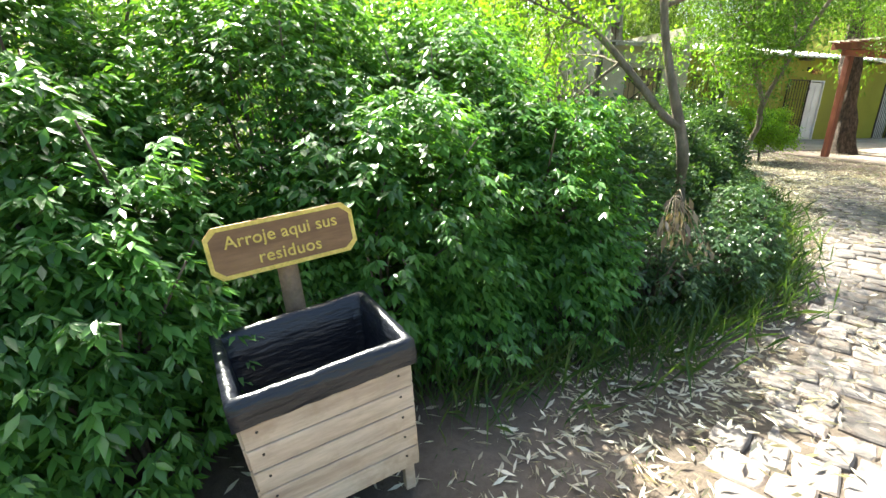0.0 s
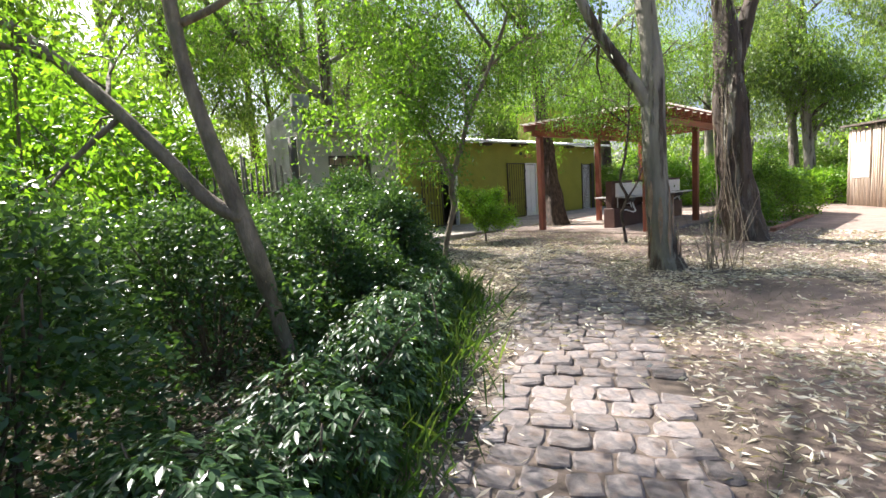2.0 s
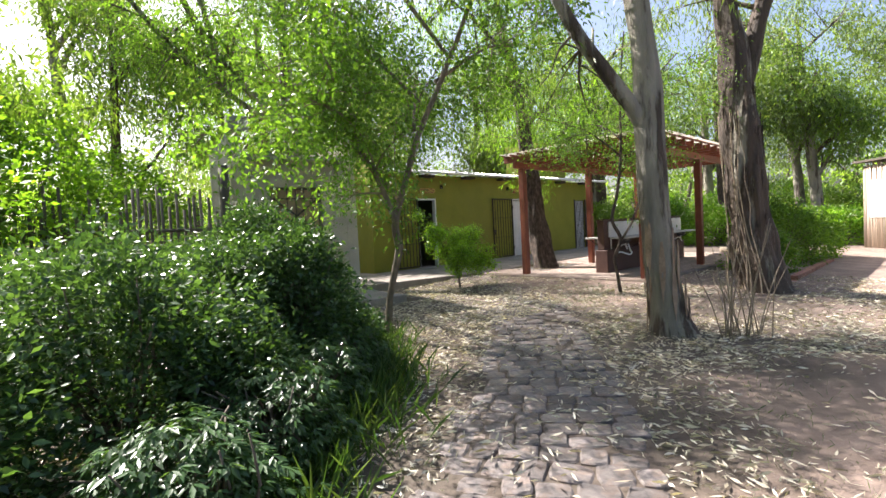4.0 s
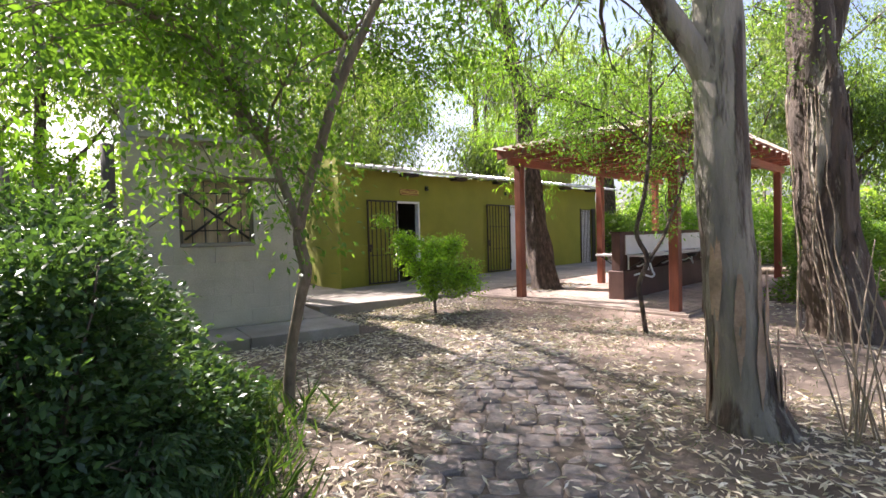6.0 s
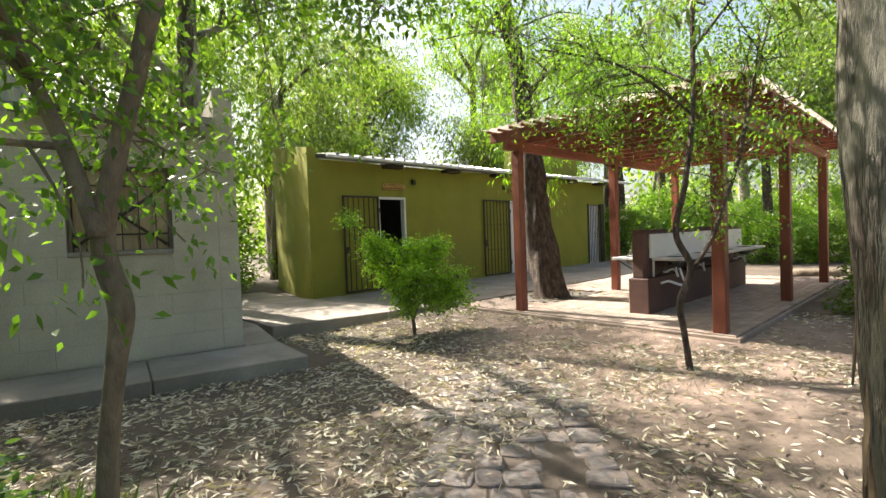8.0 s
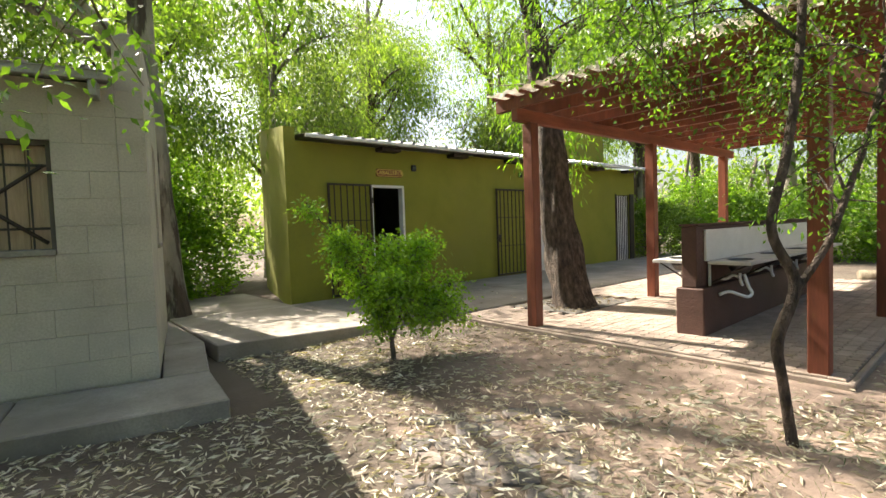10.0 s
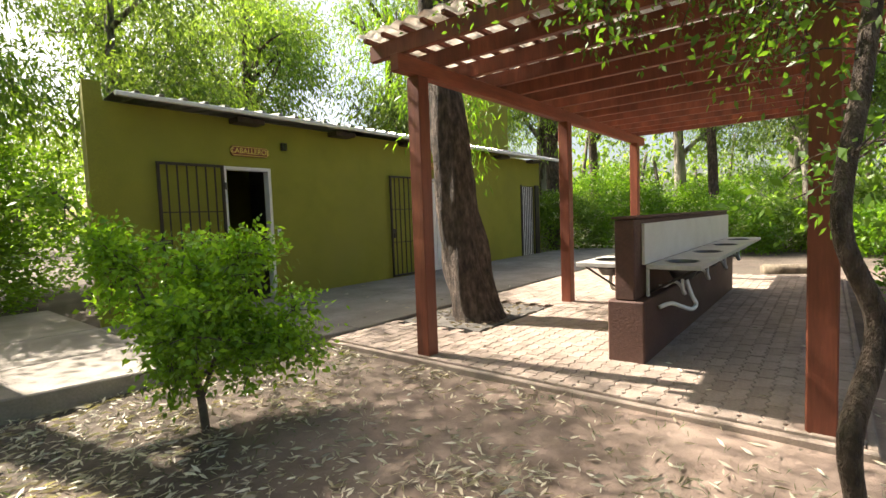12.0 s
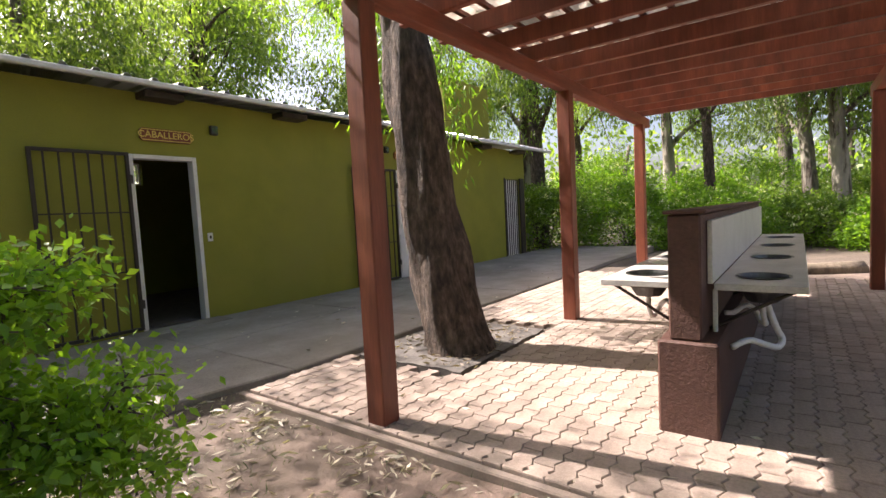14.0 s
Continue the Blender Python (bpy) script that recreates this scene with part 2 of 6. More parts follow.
def bag_material():
    m, nt, n, l, bsdf = nodes_of("black_bin_bag")
    bsdf.inputs["Base Color"].default_value = (0.012, 0.014, 0.02, 1)
    bsdf.inputs["Roughness"].default_value = 0.3
    b = n.new("ShaderNodeBump")
    b.inputs["Strength"].default_value, b.inputs["Distance"].default_value = 0.9, 0.012
    l.new(noise_tex(nt, 16, 4, 0.6, (0.5, 1, 2.2)), b.inputs["Height"])
    l.new(b.outputs[0], bsdf.inputs["Normal"])
    return m


def sheet_material():
    """Milky corrugated plastic roofing: lets some light through."""
    m, nt, n, l, bsdf = nodes_of("milky_roof_sheet")
    c = ramp(nt, noise_tex(nt, 3, 6, 0.7), [(0.3, (0.36, 0.3, 0.25)), (0.5, (0.66, 0.62, 0.57)), (0.75, (0.78, 0.76, 0.72))])
    l.new(c, bsdf.inputs["Base Color"])
    bsdf.inputs["Roughness"].default_value = 0.6
    tr = n.new("ShaderNodeBsdfTranslucent")
    l.new(c, tr.inputs["Color"])
    mx = n.new("ShaderNodeMixShader")
    mx.inputs[0].default_value = 0.7
    l.new(bsdf.outputs[0], mx.inputs[1])
    l.new(tr.outputs[0], mx.inputs[2])
    l.new(mx.outputs[0], n["Material Output"].inputs["Surface"])
    return m


M_GLASS, M_BAG, M_SHEET = glass_material(), bag_material(), sheet_material()


# ---------------------------------------------------------------- mesh helpers
def thing(name, place=(0, 0, 0), label="", category="", group="", kind="", turn=0.0):
    ob = new(name)
    ob.empty_display_size = 0.1
    ob.matrix_world = pose(*place, 0, 0, turn)
    return tagged(ob, label, category, group, kind)


def part(name, bm, material, parent=None, label="", smooth=False):
    """Links a bmesh, or a ready mesh, as one mesh object under a thing or a part."""
    if isinstance(bm, bmesh.types.BMesh):
        me = bpy.data.meshes.new(name)
        bm.normal_update()
        bm.to_mesh(me)
        bm.free()
    else:
        me = bm
    if not me.materials:
        me.materials.append(material)
    if smooth:
        me.polygons.foreach_set("use_smooth", [True] * len(me.polygons))
    ob = new(name, me)
    if parent:
        ob.parent = parent
    return tagged(ob, label)


def box(bm, x0, x1, y0, y1, z0, z1, bevel=0.0):
    """A box, edges rounded by bevel."""
    r = bmesh.ops.create_cube(bm, size=1.0)
    vs = r["verts"]
    bmesh.ops.scale(bm, vec=(x1 - x0, y1 - y0, z1 - z0), verts=vs)
    bmesh.ops.translate(bm, vec=((x0 + x1) / 2, (y0 + y1) / 2, (z0 + z1) / 2), verts=vs)
    if bevel:
        es = list({e for v in vs for e in v.link_edges})
        bmesh.ops.bevel(bm, geom=es, offset=bevel, segments=1, affect="EDGES")
    return bm


def boxes(*rows, bevel=0.0):
    bm = bmesh.new()
    for r in rows:
        box(bm, *r, bevel=bevel)
    return bm


def tube_data(pts, sides=8, wob=0.0, flare=0.0, rng=None):
    """Rings of a tapered tube along points (x, y, z, r): vertices and faces."""
    P = [Vector(p[:3]) for p in pts]
    verts, faces = [], []
    for i, p in enumerate(P):
        d = (P[min(i + 1, len(P) - 1)] - P[max(i - 1, 0)]).normalized()
        a = d.cross(Vector((0.31, 0.95, 0.05))).normalized()
        b = d.cross(a)
        for k in range(sides):
            an = 2 * math.pi * k / sides
            rr = pts[i][3]
            if wob:
                rr *= 1 + wob * noise.noise(Vector((math.cos(an) * 1.7 + p.x * 3, math.sin(an) * 1.7 + p.y * 3, p.z * 1.6)))
                if sides >= 16:
                    rr *= 1 + 0.35 * wob * noise.noise(Vector((math.cos(an) * 7 + 3, math.sin(an) * 7, p.z * 1.8)))
            verts.append(p + (a * math.cos(an) + b * math.sin(an)) * rr)
    for i in range(len(P) - 1):
        for k in range(sides):
            k2 = (k + 1) % sides
            faces.append((i * sides + k, i * sides + k2, (i + 1) * sides + k2, (i + 1) * sides + k))
    faces.append(tuple(range(sides - 1, -1, -1)))
    faces.append(tuple((len(P) - 1) * sides + k for k in range(sides)))
    return verts, faces


def tubes(name, runs, sides=8, wob=0.0):
    V, F = [], []
    for pts in runs:
        v, f = tube_data(pts, sides, wob)
        o = len(V)
        V += [tuple(q) for q in v]
        F += [tuple(i + o for i in q) for q in f]
    me = bpy.data.meshes.new(name)
    me.from_pydata(V, [], F)
    me.polygons.foreach_set("use_smooth", [True] * len(me.polygons))
    me.update()
    return me


def smooth_run(pts, n=5):
    """A rounder line through points (x, y, z, r)."""
    out = []
    A = [np.array(p, float) for p in pts]
    for i in range(len(A) - 1):
        p0, p1, p2, p3 = A[max(i - 1, 0)], A[i], A[i + 1], A[min(i + 2, len(A) - 1)]
        for k in range(n):
            t = k / n
            out.append(0.5 * (2 * p1 + (p2 - p0) * t + (2 * p0 - 5 * p1 + 4 * p2 - p3) * t * t + (3 * p1 - p0 - 3 * p2 + p3) * t ** 3))
    out.append(A[-1])
    return [tuple(max(v, 0.002) if i == 3 else v for i, v in enumerate(p)) for p in out]


def leaf_mesh(name, at, along, size, width=0.42, fold=0.25, curl=0.0, rng=None, face_up=0.0):
    """Many folded leaves: each starts at a place and runs along a direction."""
    n = len(at)
    d = along / np.maximum(np.linalg.norm(along, axis=1, keepdims=True), 1e-6)
    q = rng.normal(size=(n, 3)) * (1 - face_up * 0.7) + np.array([0, 0, 2.2]) * face_up
    s = np.cross(d, q)
    s /= np.maximum(np.linalg.norm(s, axis=1, keepdims=True), 1e-6)
    u = np.cross(s, d)
    L = size[:, None]
    base, tip = at, at + d * L - np.array([0, 0, 1.0]) * curl * L
    mid = at + d * L * 0.45 + u * L * width * fold
    a, b = mid + s * L * width * 0.5 - u * L * width * fold, mid - s * L * width * 0.5 - u * L * width * fold
    V = np.stack([base, a, tip, b], 1).reshape(-1, 3)
    me = bpy.data.meshes.new(name)
    me.vertices.add(4 * n)
    me.vertices.foreach_set("co", V.astype(np.float32).ravel())
    i = np.arange(n)[:, None] * 4
    F = np.concatenate([i + np.array([[0, 1, 2]]), i + np.array([[0, 2, 3]])], 1).reshape(-1)
    me.loops.add(6 * n)
    me.loops.foreach_set("vertex_index", F.astype(np.int32))
    me.polygons.add(2 * n)
    me.polygons.foreach_set("loop_start", (np.arange(2 * n) * 3).astype(np.int32))
    me.update(calc_edges=True)
    me.validate()
    return me


def clump_points(rng, centres, radius, each, flat=0.8):
    c = np.repeat(np.asarray(centres, float), each, 0)
    o = rng.normal(size=c.shape) * np.array([1, 1, flat]) * radius * 0.55
    return c + o, o


def text_mesh(name, words, size, material, parent, place, spin, depth=0.003, spacing=1.0):
    cu = bpy.data.curves.new(name, "FONT")
    cu.body, cu.size, cu.align_x, cu.align_y, cu.extrude, cu.space_character = words, size, "CENTER", "CENTER", depth, spacing
    cu.offset = size * 0.007
    tmp = bpy.data.objects.new(name, cu)
    scene.collection.objects.link(tmp)
    me = bpy.data.meshes.new_from_object(tmp.evaluated_get(bpy.context.evaluated_depsgraph_get()))
    bpy.data.objects.remove(tmp)
    me.materials.clear()
    me.materials.append(material)
    ob = new(name, me)
    ob.parent = parent
    ob.matrix_local = pose(*place, *spin)
    return ob




def wall_mesh(x0, x1, y0, y1, z0, z1, holes):
    """One wall along x with thickness, openings (x0, x1, z0, z1) going through it."""
    xs = sorted({x0, x1, *[h[i] for h in holes for i in (0, 1)]})
    zs = sorted({z0, z1, *[min(max(h[i], z0), z1) for h in holes for i in (2, 3)]})
    solid = {(i, k): not any(h[0] <= (xs[i] + xs[i + 1]) / 2 <= h[1] and h[2] <= (zs[k] + zs[k + 1]) / 2 <= h[3] for h in holes) for i in range(len(xs) - 1) for k in range(len(zs) - 1)}
    bm = bmesh.new()
    V = {}

    def v(i, j, k):
        if (i, j, k) not in V:
            V[i, j, k] = bm.verts.new((xs[i], (y0, y1)[j], zs[k]))
        return V[i, j, k]
    for (i, k), s in solid.items():
        if not s:
            continue
        bm.faces.new((v(i, 0, k), v(i + 1, 0, k), v(i + 1, 0, k + 1), v(i, 0, k + 1)))
        bm.faces.new((v(i, 1, k + 1), v(i + 1, 1, k + 1), v(i + 1, 1, k), v(i, 1, k)))
        if not solid.get((i - 1, k)):
            bm.faces.new((v(i, 0, k + 1), v(i, 1, k + 1), v(i, 1, k), v(i, 0, k)))
        if not solid.get((i + 1, k)):
            bm.faces.new((v(i + 1, 0, k), v(i + 1, 1, k), v(i + 1, 1, k + 1), v(i + 1, 0, k + 1)))
        if not solid.get((i, k - 1)):
            bm.faces.new((v(i, 0, k), v(i, 1, k), v(i + 1, 1, k), v(i + 1, 0, k)))
        if not solid.get((i, k + 1)):
            bm.faces.new((v(i, 0, k + 1), v(i + 1, 0, k + 1), v(i + 1, 1, k + 1), v(i, 1, k + 1)))
    bmesh.ops.recalc_face_normals(bm, faces=bm.faces)
    return bm

# ---------------------------------------------------------------- ground, path, slabs
def ground_height(x, y):
    return GROUND + 0.035 * noise.noise(Vector((x * 0.35, y * 0.35, 0))) + 0.012 * noise.noise(Vector((x * 1.7, y * 1.7, 5))) + 0.11 * min(max((x - 12.5) / 2.0, 0), 1) * min(max((y - 2.5) / 2, 0), 1) * min(max((27 - x) / 3, 0), 1)


def make_ground():
    xs = [-600, -250, -100, -50, -25] + [-14 + 0.5 * i for i in range(97)] + [45, 60, 90, 150, 300, 700]
    V, F = [], []
    for y in xs:
        for x in xs:
            V.append((x, y, ground_height(x, y) if abs(x) < 60 and abs(y) < 60 else GROUND))
    n = len(xs)
    for j in range(n - 1):
        for i in range(n - 1):
            F.append((j * n + i, j * n + i + 1, (j + 1) * n + i + 1, (j + 1) * n + i))
    me = bpy.data.meshes.new("ground")
    me.from_pydata(V, [], F)
    me.polygons.foreach_set("use_smooth", [True] * len(me.polygons))
    ob = part("ground", me, M_SOIL)
    return tagged(ob, "bare brown earth strewn with dry leaves", "ground", kind="structure")


make_ground()

PATH_LINE = [(1.2, -0.15), (3.1, 0.82), (4.3, 1.38), (5.5, 2.0), (6.86, 2.78), (8.1, 3.55), (9.2, 4.3), (10.7, 5.48), (12.05, 6.7), (12.6, 7.3)]


def along_path(s):
    """Place and heading at s metres along the cobbled path."""
    for a, b in zip(PATH_LINE, PATH_LINE[1:]):
        d = math.dist(a, b)
        if s <= d or b is PATH_LINE[-1]:
            f = s / d
            return a[0] + (b[0] - a[0]) * f, a[1] + (b[1] - a[1]) * f, math.atan2(b[1] - a[1], b[0] - a[0])
        s -= d


PATH_LEN = sum(math.dist(a, b) for a, b in zip(PATH_LINE, PATH_LINE[1:]))


def slab(name, quads, top, mat, label, thick=0.2):
    """A paved surface of four-cornered panels, each a little apart from the next."""
    ob = thing(name, (0, 0, 0), label, "pavement", kind="structure")
    for q in quads:
        cx, cy = sum(p[0] for p in q) / 4, sum(p[1] for p in q) / 4
        bm = bmesh.new()
        ring = [(x - math.copysign(0.004, x - cx), y - math.copysign(0.004, y - cy)) for x, y in q]
        lo, hi = [[bm.verts.new((x, y, z)) for x, y in ring] for z in (top - thick, top)]
        bm.faces.new(lo[::-1])
        bm.faces.new(hi)
        for i in range(4):
            bm.faces.new((lo[i], lo[(i + 1) % 4], hi[(i + 1) % 4], hi[i]))
        bmesh.ops.bevel(bm, geom=bm.edges[:], offset=0.012, segments=1, affect="EDGES")
        part("slab_panel", bm, mat, ob)
    return ob


def rect(x0, x1, y0, y1):
    return [(x0, y0), (x1, y0), (x1, y1), (x0, y1)]


def walk_edge(x):
    """The front edge of the walkway, which runs a little askew to the building."""
    return 10.62 - 0.19 * (min(x, 15.15) - 11.68)


XS = [11.74, 13.5, 15.15, 17.2, 19.2, 21.3, 23.5, 27.2]
slab("pavement_building", [[(a, walk_edge(a)), (b, walk_edge(b)), (b, 11.5), (a, 11.5)] for a, b in zip(XS, XS[1:])] + [rect(a, b, 11.5, 12.836) for a, b in zip(XS, XS[1:])] + [rect(11.74, 13.53, 12.844, 15.2)], 0.105, M_CONCRETE, "cracked grey concrete walkway in front of the building")
slab("pavement_shed", [[(8.55, 9.36), (9.95, 9.06), (10.09, 9.98), (8.7, 10.28)], [(9.95, 9.06), (11.33, 8.77), (11.43, 9.7), (10.09, 9.98)], [(11.06, 9.8), (11.435, 9.72), (11.735, 11.1), (11.33, 11.2)], [(11.33, 11.2), (11.735, 11.1), (11.735, 12.95), (11.68, 12.95)]], 0.082, M_CONCRETE, "worn grey concrete apron round the shed")
slab("pavement_pergola", [rect(14.7, 15.7, 5.72, 9.95), rect(15.704, 17.3, 5.72, 8.75), rect(17.304, 21.6, 5.72, 9.95), rect(15.704, 17.3, 9.85, 9.95)], 0.065, M_JOINT, "sandy bed under the patio pavers")
tagged(part("edging", boxes((14.645, 14.696, 5.67, 9.95, -0.25, 0.085), (14.7, 21.6, 5.67, 5.716, -0.25, 0.085), bevel=0.008), M_PAVER), "flush row of pavers edging the patio", "edging", kind="structure")


# ---------------------------------------------------------------- building
BX0, BX1, BY0, BY1 = 13.54, 25.1, 12.84, 16.5
SKEW = 0.95  # the end wall runs askew to the front
building = thing("toilet_building", (BX0, BY0, 0), "low olive-green painted building with a corrugated metal roof", "building")
inv = Matrix.Translation((-BX0, -BY0, 0))


def bpart(name, bm, mat, label="", parent=None):
    bm.transform(inv)
    return part(name, bm, mat, parent or building, label)


FRONT_HOLES = [(15.19, 15.97, -0.3, 2.17), (19.69, 20.52, -0.3, 2.17), (23.98, 24.76, -0.3, 2.12)]
bpart("wall_front", wall_mesh(BX0 + 0.2, BX1, BY0, BY0 + 0.18, -0.3, 2.88, FRONT_HOLES), M_GREEN, "olive-green rendered front wall")
end = bmesh.new()
for x0, x1 in ((BX0, BX0 + 0.2),):
    vs = [end.verts.new((x + SKEW * (y > BY0), y, z)) for x in (x0, x1) for y, z in ((BY0 - 0.004, -0.3), (BY1, -0.3), (BY1, 3.72), (BY0 - 0.004, 3.1))]
    end.faces.new(vs[:4])
    end.faces.new(vs[4:][::-1])
    for i in range(4):
        j = (i + 1) % 4
        end.faces.new((vs[i], vs[i + 4], vs[j + 4], vs[j]))
bmesh.ops.recalc_face_normals(end, faces=end.faces)
bpart("end_wall", end, M_GREEN, "yellow-green end wall rising above the roof")
bpart("end_wall", boxes((BX1 - 0.18, BX1, BY0 + 0.184, BY1 - 0.18, -0.3, 2.93)), M_GREEN)
bpart("back_wall", wall_mesh(BX0 + SKEW + 0.2, BX1, BY1 - 0.18, BY1, -0.3, 3.3, [(16.2, 16.75, 2.1, 2.5)]), M_GREEN)
# partition colour carries the doorway's gloom; the floor reuses the joint sand
bpart("inner_wall", boxes((17.6, 17.72, BY0 + 0.184, BY1 - 0.184, -0.3, 2.93)), M_ROOMSHADE, "inner partition, darkened with the room's shade")
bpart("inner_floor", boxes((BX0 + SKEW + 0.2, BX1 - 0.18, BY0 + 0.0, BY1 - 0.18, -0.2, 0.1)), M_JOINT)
bpart("cubicle_door", boxes((15.72, 16.03, 15.2, 15.24, 0.25, 1.95), bevel=0.004), M_WHITE, "white cubicle door")
bpart("tank_tower", boxes((22.1, 24.1, 13.3, 14.9, 2.9, 4.5), bevel=0.01), M_GREEN, "green block housing the water tank")


def corrugated(x0, x1, y0, z0, y1, z1, pitch=0.28, rise=0.035, skew=0.0):
    """A ribbed sheet from a low edge to a high edge, ribs along the slope, with thickness."""
    bm = bmesh.new()
    prof = []
    x = x0
    while x < x1:
        for dx, h in ((0, 0), (0.19, 0), (0.21, 1), (0.25, 1)):
            if x + dx < x1:
                prof.append((x + dx, h * rise))
        x += pitch
    prof.append((x1, 0))
    rows = []
    for off in (0, -0.006):
        rows.append([bm.verts.new((px, y0, z0 + h + off)) for px, h in prof])
        rows.append([bm.verts.new((px + skew * (x1 - px) / (x1 - x0), y1, z1 + h + off)) for px, h in prof])
    for i in range(len(prof) - 1):
        bm.faces.new((rows[0][i], rows[0][i + 1], rows[1][i + 1], rows[1][i]))
        bm.faces.new((rows[2][i + 1], rows[2][i], rows[3][i], rows[3][i + 1]))
        bm.faces.new((rows[0][i + 1], rows[0][i], rows[2][i], rows[2][i + 1]))
        bm.faces.new((rows[1][i], rows[1][i + 1], rows[3][i + 1], rows[3][i]))
    return bm


bpart("roof", corrugated(BX0 + 0.21, 26.05, BY0 - 0.42, 2.93, BY1 + 0.2, 3.6, skew=SKEW + 0.1), M_ZINC, "grey corrugated metal roof")
bpart("gutter", boxes((BX0 + 0.21, 26.05, BY0 - 0.44, BY0 - 0.37, 2.87, 2.927), bevel=0.01), M_WHITE, "thin white eave flashing")
for x in (15.55, 17.35, 19.15, 20.95, 22.75, 24.5):
    bpart("purlin", boxes((x - 0.22, x + 0.22, BY0 - 0.26, BY0 - 0.004, 2.79, 2.87), bevel=0.008), M_DARKWOOD, "dark eave bracket beam")


def frame_rows(x0, x1, z0, z1, y0, y1, w):
    return [(x0, x0 + w, y0, y1, z0, z1), (x1 - w, x1, y0, y1, z0, z1), (x0 + w + 0.001, x1 - w - 0.001, y0, y1, z1 - w, z1)]


def security_gate(x0, x1, z0, z1, y, bars, label):
    g = bpart("security_gate", boxes(*frame_rows(x0, x1, z0, z1, y - 0.02, y + 0.02, 0.035), (x0 + 0.036, x1 - 0.036, y - 0.02, y + 0.02, z0, z0 + 0.035), bevel=0.003), M_IRON, label)
    for k in range(bars):
        x = x0 + (x1 - x0) * (k + 1) / (bars + 1)
        bpart("bar", boxes((x - 0.008, x + 0.008, y - 0.008, y + 0.008, z0 + 0.036, z1 - 0.036)), M_IRON, "", g)
    for f in (0.34, 0.67):
        z = z0 + (z1 - z0) * f
        bpart("crossbar", boxes((x0 + 0.036, x1 - 0.036, y + 0.009, y + 0.014, z - 0.007, z + 0.007)), M_IRON, "", g)
    bpart("lock_box", boxes((x0 - 0.01, x0 + 0.1, y - 0.04, y - 0.021, 1.02, 1.1), (x0 + 0.03, x0 + 0.07, y - 0.045, y - 0.022, 0.92, 1.018), bevel=0.004), M_IRON, "iron bolt and padlock", g)
    for z in (z0 + 0.3, z1 - 0.3):
        bpart("hinge", boxes((x1 - 0.02, x1 + 0.02, y - 0.035, y - 0.021, z - 0.05, z + 0.05), bevel=0.003), M_IRON, "", g)
    return g


security_gate(14.27, 15.17, 0.14, 2.17, BY0 - 0.07, 6, "dark iron barred gate swung open against the wall")
security_gate(18.57, 19.66, 0.13, 2.17, BY0 - 0.07, 7, "dark iron barred gate swung open against the wall")
bpart("door_frame", boxes(*frame_rows(15.191, 15.969, 0.1, 2.169, BY0 - 0.015, BY0 + 0.12, 0.05), bevel=0.004), M_WHITE, "white metal door frame of the open doorway")
bpart("threshold", boxes((15.0, 16.1, BY0 - 0.35, BY0 - 0.016, 0.0, 0.115), bevel=0.01), M_CONCRETE, "worn concrete door step")
d2 = bpart("door", boxes((19.745, 20.465, BY0 + 0.05, BY0 + 0.09, 0.1, 2.1), bevel=0.004), M_WHITE, "closed white panelled door")
bpart("door_frame", boxes(*frame_rows(19.691, 20.519, 0.1, 2.169, BY0 - 0.015, BY0 + 0.12, 0.048), bevel=0.004), M_WHITE, "white door frame")
for x0, x1 in ((19.82, 20.07), (20.14, 20.39)):
    for z0, z1 in ((0.22, 0.95), (1.08, 1.98)):
        bpart("door_panel", boxes((x0, x1, BY0 + 0.035, BY0 + 0.0495, z0, z1), bevel=0.012), M_WHITE, "", d2)
d3 = bpart("door", boxes((24.0, 24.74, BY0 + 0.06, BY0 + 0.09, 0.1, 2.1)), M_WHITE, "white slatted door behind dark bars")
for k in range(7):
    bpart("bar", boxes((24.04 + k * 0.108, 24.056 + k * 0.108, BY0 + 0.0, BY0 + 0.02, 0.12, 2.1)), M_IRON, "", d3)
bpart("door_frame", boxes((23.93, 23.985, BY0 - 0.02, BY0 + 0.03, 0.1, 2.15), (24.75, 24.98, BY0 - 0.05, BY0 - 0.004, 0.1, 2.15), bevel=0.004), M_IRON, "dark iron door surround")


def wall_sign(x0, x1, z0, z1, words, plate, name_label):
    s = thing("wall_sign", (x0, BY0, z0), name_label, "sign")
    w, h = x1 - x0, z1 - z0
    bm = bmesh.new()
    c = 0.03
    pts = [(c, 0), (w - c, 0), (w, c), (w, h - c), (w - c, h), (c, h), (0, h - c), (0, c)]
    f = bm.faces.new([bm.verts.new((x, -0.03, z)) for x, z in pts])
    r = bmesh.ops.extrude_face_region(bm, geom=[f])
    bmesh.ops.translate(bm, vec=(0, 0.028, 0), verts=[v for v in r["geom"] if isinstance(v, bmesh.types.BMVert)])
    bmesh.ops.recalc_face_normals(bm, faces=bm.faces)
    part("board", bm, plate, s)
    part("border", boxes((0.022, w - 0.022, -0.034, -0.0305, 0.009, 0.018), (0.022, w - 0.022, -0.034, -0.0305, h - 0.018, h - 0.009), (0.009, 0.018, -0.034, -0.0305, 0.022, h - 0.022), (w - 0.018, w - 0.009, -0.034, -0.0305, 0.022, h - 0.022)), M_YELLOW, s, "thin yellow painted border")
    text_mesh("lettering", words, h * 0.72, M_YELLOW, s, (w / 2, -0.033, h / 2), (90, 0, 0), 0.002, 1.0)
    return s


